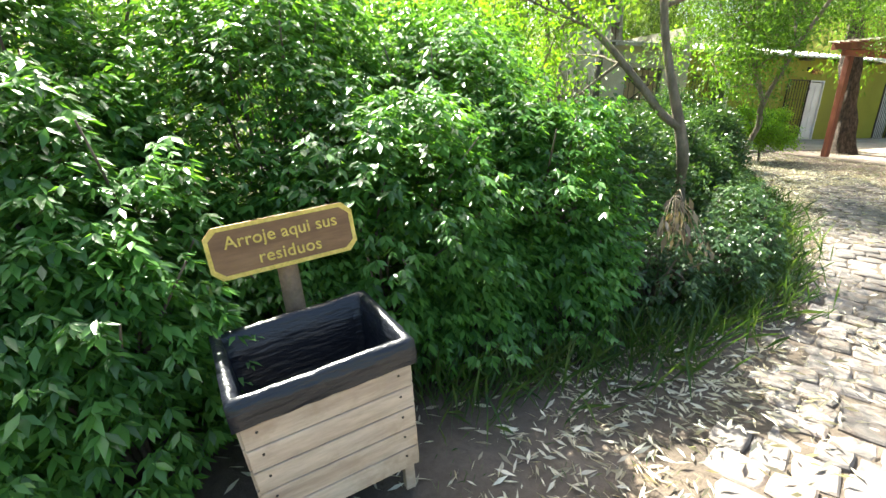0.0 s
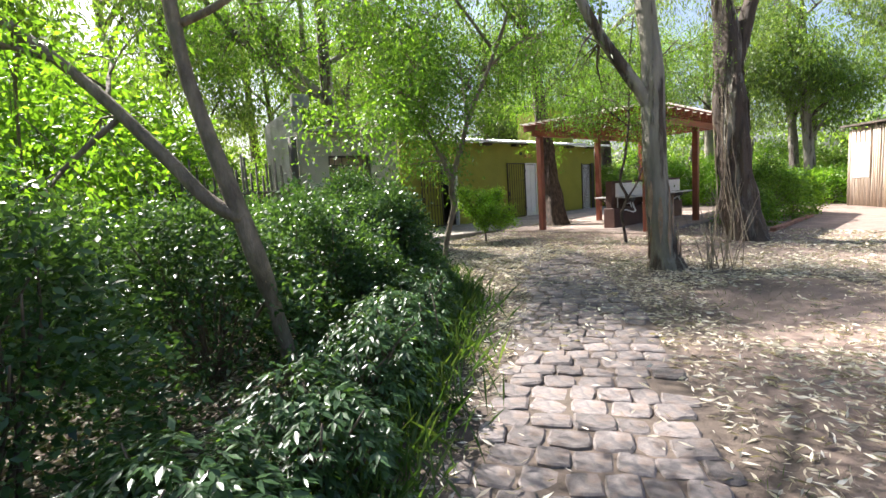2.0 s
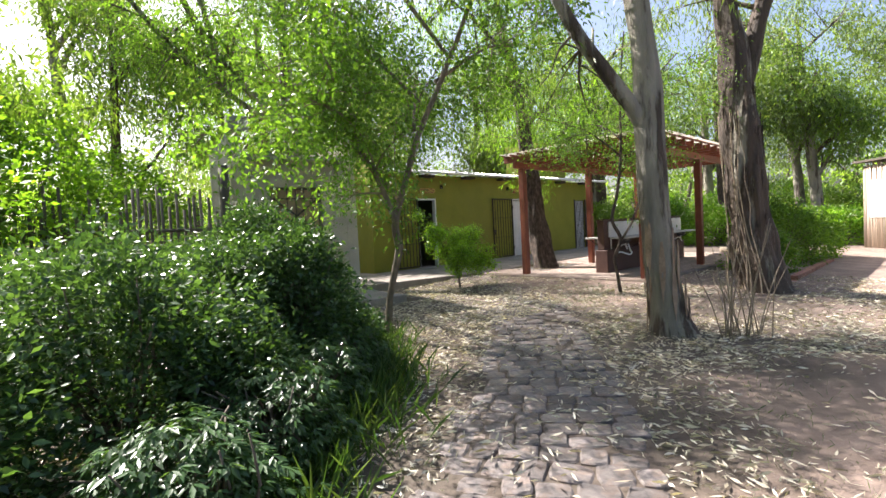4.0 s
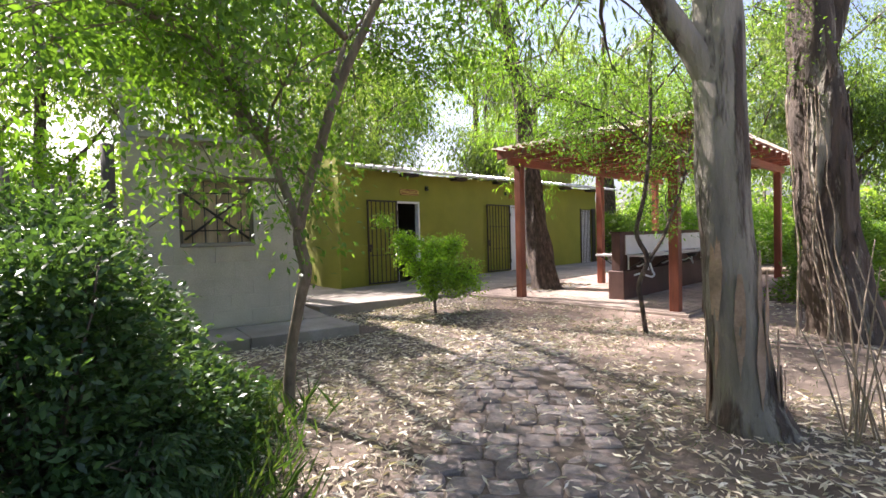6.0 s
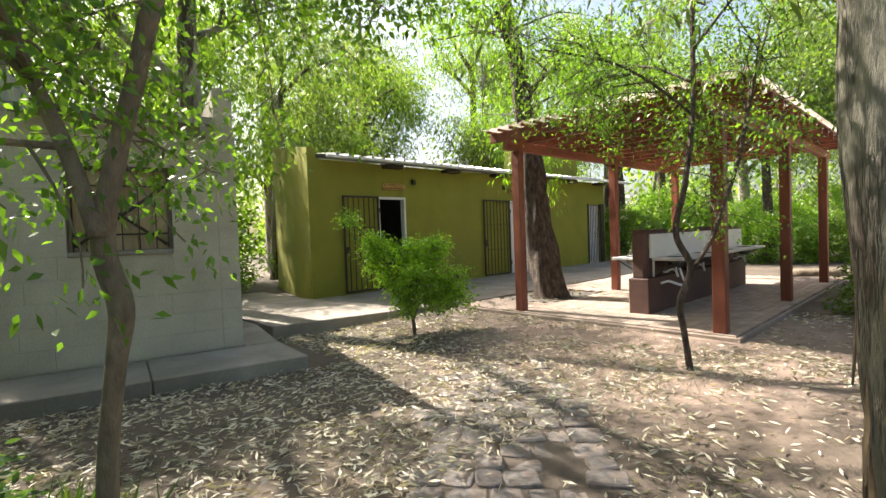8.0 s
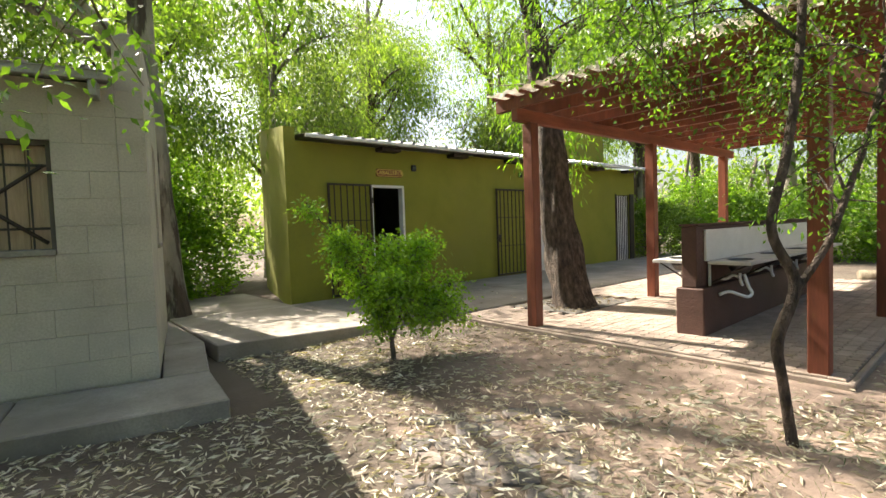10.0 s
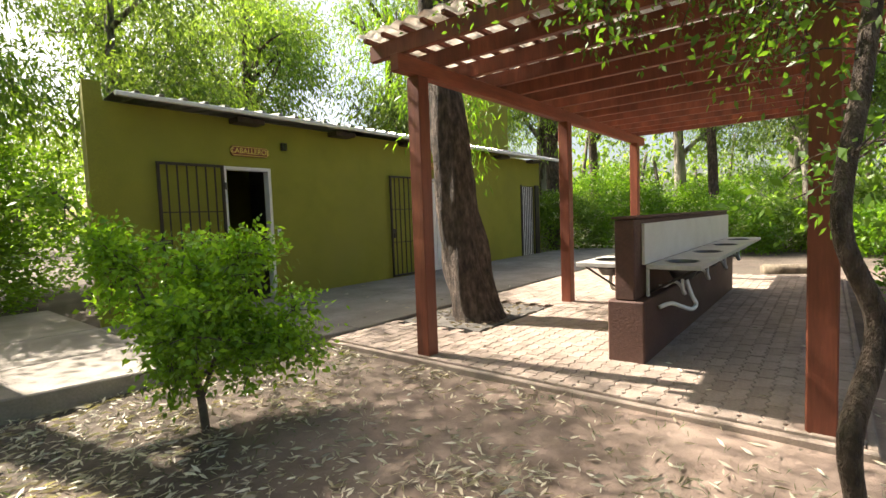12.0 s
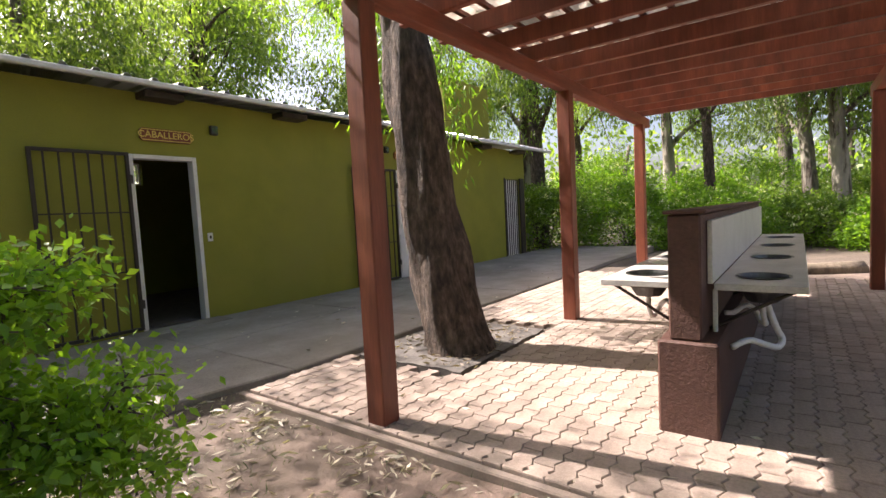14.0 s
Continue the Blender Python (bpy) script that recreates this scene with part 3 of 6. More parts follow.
wall_sign(15.33, 15.93, 2.33, 2.48, "CABALLEROS", M_SIGNRED, "orange-brown wooden sign with raised yellow letters")
wall_sign(19.72, 20.3, 2.37, 2.52, "DAMAS", M_SIGNRED, "small orange wooden sign with yellow letters")
for x in (16.22, 19.5):
    lt = thing("wall_lamp", (x, BY0, 2.47), "small dark square wall lamp under the eave", "lamp")
    part("housing", boxes((-0.05, 0.05, -0.06, -0.003, 0, 0.12), bevel=0.008), M_IRON, lt)
    part("lens", boxes((-0.035, 0.035, -0.068, -0.0605, 0.02, 0.1), bevel=0.003), M_GLASS, lt)
sw = thing("light_switch", (16.07, BY0, 1.1), "white wall switch beside the doorway", "switch")
part("plate", boxes((-0.035, 0.035, -0.012, -0.001, 0, 0.11), bevel=0.004), M_WHITE, sw)
part("rocker", boxes((-0.012, 0.012, -0.018, -0.0125, 0.035, 0.075), bevel=0.002), M_IRON, sw)
bw = bpart("back_window", boxes((16.2, 16.75, BY1 - 0.1, BY1 - 0.06, 2.1, 2.13), (16.2, 16.75, BY1 - 0.1, BY1 - 0.06, 2.47, 2.5), (16.2, 16.23, BY1 - 0.1, BY1 - 0.06, 2.131, 2.469), (16.72, 16.75, BY1 - 0.1, BY1 - 0.06, 2.131, 2.469), (16.53, 16.56, BY1 - 0.1, BY1 - 0.06, 2.131, 2.469)), M_WHITE, "small high window")
mat_ = thing("door_mat", (15.5, 13.1, 0.1), "worn grey rag mat in the doorway", "mat")
part("mat", boxes((-0.36, 0.36, -0.18, 0.2, 0.0, 0.015), bevel=0.006), M_JOINT, mat_)

# ---------------------------------------------------------------- shed
SX0, SX1, SY0, SY1 = 8.85, 11.05, 9.82, 12.57
SHED_TURN = -12.0
shed = thing("shed", (SX1 - 2.2 * math.cos(radians(SHED_TURN)), SY0 - 2.2 * math.sin(radians(SHED_TURN)), 0), "cream block-built shed with a thin slab roof", "shed", turn=SHED_TURN)


def spart(name, bm, mat, label="", parent=None):
    bm.transform(Matrix.Translation((-SX0, -SY0, 0)))
    return part(name, bm, mat, parent or shed, label)


def block_wall(wall, axis, u0, u1, d0, d1, z0, z1, hole, seed):
    """Big painted blocks with shallow joints on a wall, round one opening; each block a piece of the wall."""
    rng = random.Random(seed)
    zs = [z0]
    while zs[-1] < z1 - 0.25:
        zs.append(zs[-1] + 0.225)
    zs[-1] = z1
    for k, (za, zb) in enumerate(zip(zs, zs[1:])):
        cuts = [u0]
        u = u0 + (0.25 if k % 2 else 0.5) + rng.uniform(-0.05, 0.05)
        while u < u1 - 0.15:
            cuts.append(u)
            u += 0.5
        cuts.append(u1)
        if hole and za < hole[3] - 0.02 and zb > hole[2] + 0.02:
            cuts = sorted(set([c for c in cuts if not hole[0] - 0.12 < c < hole[1] + 0.12] + [hole[0], hole[1]]))
        for a, b in zip(cuts, cuts[1:]):
            if hole and a >= hole[0] - 1e-6 and b <= hole[1] + 1e-6 and za < hole[3] - 0.02 and zb > hole[2] + 0.02:
                continue
            j = rng.uniform(-0.0015, 0.002)
            g = 0.0007
            r = (a + g, b - g, d0 + j, d1, za + g, zb - g) if axis == "x" else (d0, d1 + j, a + g, b - g, za + g, zb - g)
            spart("block", boxes(r, bevel=0.0022), M_SHED, "", wall)


FH = (9.46, 10.39, 1.2, 2.13)
RH = (10.92, 11.6, 1.2, 2.15)
fw = spart("front_wall", wall_mesh(SX0 + 0.01, SX1 - 0.01, SY0 + 0.012, SY0 + 0.18, -0.2, 2.6, [FH]), M_SHED, "cream painted block wall with a stained base")
block_wall(fw, "x", SX0, SX1 - 0.21, SY0, SY0 + 0.2, 0.082, 2.61, FH, 3)
block_wall(fw, "x", SX1 - 0.208, SX1, SY0, SY0 + 0.2, 0.085, 3.05, None, 5)
sw_ = spart("side_wall", boxes((SX1 - 0.18, SX1 - 0.012, SY0 + 0.21, RH[0] - 0.01, -0.2, 3.0), (SX1 - 0.18, SX1 - 0.012, RH[1] + 0.01, SY1 - 0.21, -0.2, 3.0)), M_SHEDGREY, "cream side wall rising above the roof")
block_wall(sw_, "y", SY0 + 0.202, SY1, SX1 - 0.2, SX1, 0.085, 3.05, RH, 4)
spart("side_wall", boxes((SX0, SX0 + 0.2, SY0 + 0.202, SY1, -0.2, 3.1), (SX0 + 0.202, SX1 - 0.202, SY1 - 0.2, SY1, -0.2, 3.0)), M_SHEDGREY, "grey unpainted side wall")
spart("parapet", boxes((SX0 - 0.01, SX0 + 0.34, SY0 + 0.05, SY0 + 0.2, 3.104, 3.35), bevel=0.01), M_SHEDGREY, "bare grey parapet block")
spart("roof", corrugated(SX0 + 0.205, SX1 - 0.215, SY0 - 0.22, 2.66, SY1, 2.8, 0.2, 0.03), M_SHEDGREY, "weathered grey sheet roof")
spart("fascia", boxes((SX0 + 0.205, SX1 - 0.215, SY0 - 0.21, SY0 - 0.14, 2.585, 2.655), (SX1 - 0.36, SX1 - 0.3, SY0 - 0.2, SY0 - 0.004, 2.46, 2.584), bevel=0.006), M_SHEDGREY, "grey wooden eave board on brackets")
for h, ax in ((FH, "x"), (RH, "y")):
    u0, u1, z0, z1 = h
    z0, z1 = z0 + 0.0, z1 - 0.0

    def at(a0, a1, c0, c1, e0, e1):
        return (a0, a1, SY0 + c0, SY0 + c1, e0, e1) if ax == "x" else (SX1 - c1, SX1 - c0, a0, a1, e0, e1)
    w = spart("window", boxes(at(u0, u0 + 0.04, 0.05, 0.12, z0 + 0.05, z1), at(u1 - 0.04, u1, 0.05, 0.12, z0 + 0.05, z1), at(u0 + 0.041, u1 - 0.041, 0.05, 0.12, z1 - 0.04, z1)), M_FENCEWOOD, "barred window boarded up from inside")
    spart("sill", boxes(at(u0 + 0.002, u1 - 0.002, -0.03, 0.16, z0 + 0.0, z0 + 0.05), bevel=0.006), M_CONCRETE, "", w)
    n = 6
    for k in range(n):
        a = u0 + 0.045 + (u1 - u0 - 0.09) * k / n
        spart("board", boxes(at(a + 0.004, a + (u1 - u0 - 0.09) / n - 0.004, 0.13, 0.155, z0 + 0.055, z1 - 0.01)), M_BOARD, "", w)
    for k in range(5):
        a = u0 + (u1 - u0) * (k + 1) / 6
        spart("bar", boxes(at(a - 0.006, a + 0.006, 0.075, 0.087, z0 + 0.055, z1 - 0.045)), M_IRON, "", w)
    for z in (z0 + 0.22, z1 - 0.2):
        spart("crossbar", boxes(at(u0 + 0.045, u1 - 0.045, 0.088, 0.093, z - 0.01, z + 0.01)), M_IRON, "", w)
    for a, b in (((u0 + 0.06, z0 + 0.1), (u1 - 0.06, z1 - 0.2)), ((u0 + 0.06, z1 - 0.2), (u1 - 0.06, z0 + 0.1))):
        p = [((q[0], SY0 + 0.06, q[1]) if ax == "x" else (SX1 - 0.06, q[0], q[1])) for q in (a, b)]
        me = tubes("brace", [[(*p[0], 0.016), (*p[1], 0.016)]], 4)
        me.transform(Matrix.Translation((-SX0, -SY0, 0)))
        part("brace", me, M_IRON, w)

# ---------------------------------------------------------------- pergola
PXS, PYL, PYR = (14.8, 17.75, 20.69), 8.65, 5.9
pergola = thing("pergola", (14.8, 5.9, 0), "open pergola of red-brown stained timber with a sheet roof", "pergola")


def ppart(name, bm, mat, label="", parent=None):
    bm.transform(Matrix.Translation((-14.8, -5.9, 0)))
    return part(name, bm, mat, parent or pergola, label)


for x in PXS:
    for y in (PYL, PYR):
        ppart("post", boxes((x - 0.068, x + 0.068, y - 0.068, y + 0.068, 0.066, 2.5), bevel=0.008), M_RED, "square red-brown timber post")
for y in (PYL, PYR):
    ppart("beam", boxes((14.52, 21.15, y - 0.045, y + 0.045, 2.5, 2.64), bevel=0.006), M_REDX, "long red-brown beam")
RAFTERS = [14.6 + 0.48 * k for k in range(14)]
for x in RAFTERS:
    ppart("rafter", boxes((x - 0.03, x + 0.03, 5.55, 8.98, 2.645, 2.78), bevel=0.005), M_RED, "red-brown rafter on edge")
for k in range(17):
    y = 5.58 + k * 0.21
    ppart("batten", boxes((14.48, 21.2, y - 0.018, y + 0.018, 2.783, 2.815)), M_REDX)
bm = bmesh.new()
prof = [(5.5 + 0.0357 * i, 0.012 * math.sin(i * 1.57)) for i in range(99)]
lo = [[bm.verts.new((x, y, 2.83 + h + o)) for y, h in prof] for o in (0, 0.004) for x in (14.44, 21.25)]
for i in range(len(prof) - 1):
    bm.faces.new((lo[0][i], lo[0][i + 1], lo[1][i + 1], lo[1][i]))
    bm.faces.new((lo[2][i + 1], lo[2][i], lo[3][i], lo[3][i + 1]))
    bm.faces.new((lo[0][i + 1], lo[0][i], lo[2][i], lo[2][i + 1]))
    bm.faces.new((lo[1][i], lo[1][i + 1], lo[3][i + 1], lo[3][i]))
ppart("roof_sheet", bm, M_SHEET, "milky corrugated roof sheeting littered with leaves")

# ---------------------------------------------------------------- wash stand
WX0, WX1 = 15.45, 19.8
wash = thing("wash_stand", (WX0, 7.54, 0.05), "brown rendered outdoor wash stand with sinks along both sides", "wash stand")
wash.matrix_world = Matrix.Translation((WX0, 7.13, 0.085)) @ Matrix.Diagonal((1, 0.9, 0.91, 1))


def wpart(name, bm, mat, label="", parent=None):
    bm.transform(Matrix.Translation((-WX0, -7.54, -0.05)))
    return part(name, bm, mat, parent or wash, label)


wpart("base", boxes((WX0, WX1, 7.385, 7.7, 0.03, 0.6), bevel=0.012), M_BROWNWALL, "rough brown rendered base")
wpart("upper_wall", boxes((WX0 + 0.02, WX1, 7.47, 7.64, 0.604, 1.31), bevel=0.01), M_BROWNWALL, "brown upright wall")
wpart("coping", boxes((WX0 - 0.0, WX1 + 0.01, 7.44, 7.66, 1.313, 1.335), bevel=0.006), M_BROWNWALL)
wpart("splashback", boxes((WX0 + 0.2, WX1 - 0.06, 7.438, 7.466, 0.9, 1.265), bevel=0.003), M_WHITETILE, "pale smooth splashback panel")
wpart("splashback", boxes((WX0 + 0.2, WX1 - 0.06, 7.644, 7.668, 0.9, 1.265), bevel=0.003), M_WHITETILE)


def sink_top(y0, y1, xs):
    """A long thick worktop with round holes cut through it."""
    slab_me, cut_me = bpy.data.meshes.new("worktop"), bpy.data.meshes.new("cutter")
    bm = boxes((WX0 + 0.22, WX1 - 0.08, y0, y1, 0.86, 0.9), bevel=0.004)
    bm.to_mesh(slab_me)
    bm.free()
    bm = bmesh.new()
    for x in xs:
        bmesh.ops.create_cone(bm, cap_ends=True, segments=32, radius1=0.135, radius2=0.135, depth=0.2, matrix=Matrix.Translation((x, (y0 + y1) / 2, 0.88)))
    bm.to_mesh(cut_me)
    bm.free()
    a, b = new("worktop_blank", slab_me), new("worktop_cutter", cut_me)
    mod = a.modifiers.new("cut", "BOOLEAN")
    mod.operation, mod.object, mod.solver = "DIFFERENCE", b, "EXACT"
    out = bmesh.new()
    done = bpy.data.meshes.new_from_object(a.evaluated_get(bpy.context.evaluated_depsgraph_get()))
    out.from_mesh(done)
    bpy.data.objects.remove(a)
    bpy.data.objects.remove(b)
    return out


def lathe(prof, n=24):
    bm = bmesh.new()
    rings = [[bm.verts.new((r * math.cos(2 * math.pi * k / n), r * math.sin(2 * math.pi * k / n), z)) for k in range(n)] for r, z in prof]
    for a, b in zip(rings, rings[1:]):
        for k in range(n):
            bm.faces.new((a[k], a[(k + 1) % n], b[(k + 1) % n], b[k]))
    return bm


SINKS = [16.0, 17.05, 18.1, 19.15]
for y0, y1, lab in ((6.99, 7.436, "long grey worktop with round sink holes"), (7.67, 8.1, "long grey worktop on steel struts")):
    wpart("worktop", sink_top(y0, y1, SINKS), M_BENCH, lab)
    cy = (y0 + y1) / 2
    for x in SINKS:
        bm = lathe([(0.15, 0.006), (0.132, 0.006), (0.128, -0.01), (0.12, -0.08), (0.08, -0.13), (0.02, -0.14), (0.02, -0.16), (0.085, -0.15), (0.126, -0.085), (0.134, -0.002), (0.15, 0.0015)])
        bm.transform(Matrix.Translation((x, cy, 0.9)))
        wpart("basin", bm, M_BASIN, "round steel basin")
        side = -1 if y0 < 7.4 else 1
        run = smooth_run([(x, cy, 0.77, 0.016), (x, cy, 0.66, 0.016), (x + 0.03, cy - 0.01, 0.6, 0.016), (x + 0.1, cy - side * 0.02, 0.6, 0.016), (x + 0.12, cy - side * 0.05, 0.66, 0.016), (x + 0.08, cy - side * 0.1, 0.7, 0.016), (x + 0.03, cy - side * 0.16, 0.66, 0.016), (x, 7.42 if side < 0 else 7.66, 0.66, 0.016)], 5)
        me = tubes("waste_pipe", [run], 10)
        me.transform(Matrix.Translation((-WX0, -7.54, -0.05)))
        part("waste_pipe", me, M_PLASTIC, wash, "bent white plastic waste pipe")
    for x in (WX0 + 0.3, 16.9, 18.3, WX1 - 0.3):
        ye = 7.47 if y0 < 7.4 else 7.64
        yo = y0 + 0.06 if y0 < 7.4 else y1 - 0.06
        me = tubes("strut", [[(x, ye, 0.615, 0.011), (x, yo, 0.857, 0.011)]], 6)
        me.transform(Matrix.Translation((-WX0, -7.54, -0.05)))
        part("strut", me, M_IRON, wash, "thin slanting steel strut")
wpart("downpipe", boxes((WX0 + 0.26, WX0 + 0.29, 7.425, 7.45, 0.604, 0.858), bevel=0.004), M_PLASTIC, "white plastic pipe")
pipe = smooth_run([(WX0 + 0.34, 7.36, 0.5, 0.019), (WX0 + 0.42, 7.28, 0.53, 0.019), (WX0 + 0.5, 7.2, 0.49, 0.019), (WX0 + 0.58, 7.14, 0.46, 0.019), (WX0 + 0.64, 7.12, 0.5, 0.019), (WX0 + 0.63, 7.15, 0.57, 0.019), (WX0 + 0.63, 7.2, 0.72, 0.019)], 5)
me = tubes("loose_pipe", [pipe], 10)
me.transform(Matrix.Translation((-WX0, -7.54, -0.05)))
part("loose_pipe", me, M_PLASTIC, wash, "sagging corrugated white drain hose")

# ---------------------------------------------------------------- litter bin with sign
BIN_AT, BIN_TURN = (1.465, 1.82), 9.3
bin_ = thing("litter_bin", (*BIN_AT, GROUND), "litter bin of pale pallet boards with a black bag", "litter bin", turn=BIN_TURN)
bin_.matrix_world = pose(*BIN_AT, GROUND + 0.01, 0, -7, BIN_TURN)
W, D, H = 0.285, 0.225, 0.66


def lerp_w(z):
    return 0.93 + 0.07 * z / H


zs = [0.13 + (H - 0.13) * k / 6 for k in range(7)]
for k in range(6):
    z0, z1 = zs[k] + 0.002, zs[k + 1] - 0.002
    for face in range(4):
        bm = bmesh.new()
        box(bm, -0.5, 0.5, -0.009, 0.009, z0, z1, bevel=0.003)
        for v in bm.verts:
            s = lerp_w(v.co.z)
            half, off = (W, D) if face % 2 == 0 else (D, W)
            if face % 2:
                half -= 0.0105
            v.co.x *= 2 * half * s
            v.co.y -= off * s
        bm.transform(Matrix.Rotation(face * math.pi / 2, 4, "Z"))
        part("slat", bm, M_PALLET, bin_)
for sx in (-1, 1):
    for sy in (-1, 1):
        bm = bmesh.new()
        box(bm, -0.02, 0.02, -0.016, 0.016, 0, 0.4, bevel=0.003)
        for v in bm.verts:
            s = lerp_w(v.co.z)
            v.co.x += sx * ((W - 0.035) * s)
            v.co.y += sy * ((D - 0.03) * s)
        part("leg", bm, M_PALLET, bin_)
bm = bmesh.new()
rng = random.Random(4)
rings = []
for off, z in ((0.016, H - 0.085), (0.018, H - 0.045), (0.016, H + 0.008), (-0.004, H + 0.014), (-0.022, H + 0.004), (-0.03, H - 0.1), (-0.035, H - 0.3), (-0.05, H - 0.42)):
    ring = []
    for k in range(56):
        f = k / 14
        side, u = int(f), f - int(f)
        c = [(-1, -1), (1, -1), (1, 1), (-1, 1), (-1, -1)]
        x = (c[side][0] + (c[side + 1][0] - c[side][0]) * u) * (W + off)
        y = (c[side][1] + (c[side + 1][1] - c[side][1]) * u) * (D + off)
        j = 0.003 if off > 0 or z > H - 0.06 else 0.011
        ring.append(bm.verts.new((x + rng.uniform(-j, j) * 0.6, y + rng.uniform(-j, j) * 0.6, z + rng.uniform(-j, j))))
    rings.append(ring)
for a, b in zip(rings, rings[1:]):
    for k in range(56):
        bm.faces.new((a[k], a[(k + 1) % 56], b[(k + 1) % 56], b[k]))
bm.faces.new(rings[-1])
part("bin_bag", bm, M_BAG, bin_, "black plastic bag folded over the rim", smooth=True)
bm = bmesh.new()
for k in range(6):
    for sx in (-0.24, 0.235):
        z = (zs[k] + zs[k + 1]) / 2
        s = lerp_w(z)
        c = bmesh.ops.create_cone(bm, cap_ends=True, segments=8, radius1=0.005, radius2=0.004, depth=0.004)["verts"]
        bmesh.ops.rotate(bm, cent=(0, 0, 0), matrix=Matrix.Rotation(math.pi / 2, 3, "X"), verts=c)
        bmesh.ops.translate(bm, vec=(sx * s, -D * s - 0.0105, z + 0.015), verts=c)
tagged(part("nail_heads", bm, M_IRON, bin_, "dark rusty nail heads"), kind="stuff")
part("sign_post", tubes("sign_post", [smooth_run([(0.04, 0.355, 0, 0.044), (0.035, 0.355, 0.4, 0.043), (0.04, 0.35, 0.98, 0.041)], 4)], 12, 0.1), M_LITTERBARK, bin_, "round wooden sign post")
bm = bmesh.new()
w, h, c = 0.277, 0.099, 0.035
pts = [(-w + c, -h), (w - c, -h), (w, -h + c), (w, h - c), (w - c, h), (-w + c, h), (-w, h - c), (-w, -h + c)]
f = bm.faces.new([bm.verts.new((x, 0, z)) for x, z in pts])
r = bmesh.ops.extrude_face_region(bm, geom=[f])
bmesh.ops.translate(bm, vec=(0, 0.022, 0), verts=[v for v in r["geom"] if isinstance(v, bmesh.types.BMVert)])
bmesh.ops.recalc_face_normals(bm, faces=bm.faces)
SIGN = pose(0.04, 0.285, 0.945, -8, 0, -2)
board = part("sign_board", bm, M_SIGNWOOD, bin_, "brown varnished sign board with cut corners")
board.matrix_local = SIGN
bm = bmesh.new()
a = [bm.verts.new((x, -0.003, z)) for x, z in pts]
b = [bm.verts.new((x * 0.945, -0.003, z * 0.84)) for x, z in pts]
for i in range(8):
    bm.faces.new((a[i], a[(i + 1) % 8], b[(i + 1) % 8], b[i]))
r = bmesh.ops.extrude_face_region(bm, geom=bm.faces[:])
bmesh.ops.translate(bm, vec=(0, 0.0027, 0), verts=[v for v in r["geom"] if isinstance(v, bmesh.types.BMVert)])
bmesh.ops.recalc_face_normals(bm, faces=bm.faces)
part("sign_border", bm, M_YELLOW, board, "yellow painted border")
text_mesh("lettering", "Arroje aqui sus", 0.067, M_YELLOW, board, (0.0, -0.003, 0.036), (90, 0, 0), 0.002, 1.02)
text_mesh("lettering", "residuos", 0.067, M_YELLOW, board, (0.015, -0.003, -0.042), (90, 0, 0), 0.002, 1.05)


# ---------------------------------------------------------------- plants
def random_dirs(rng, n):
    v = rng.normal(size=(n, 3))
    return v / np.linalg.norm(v, axis=1, keepdims=True)


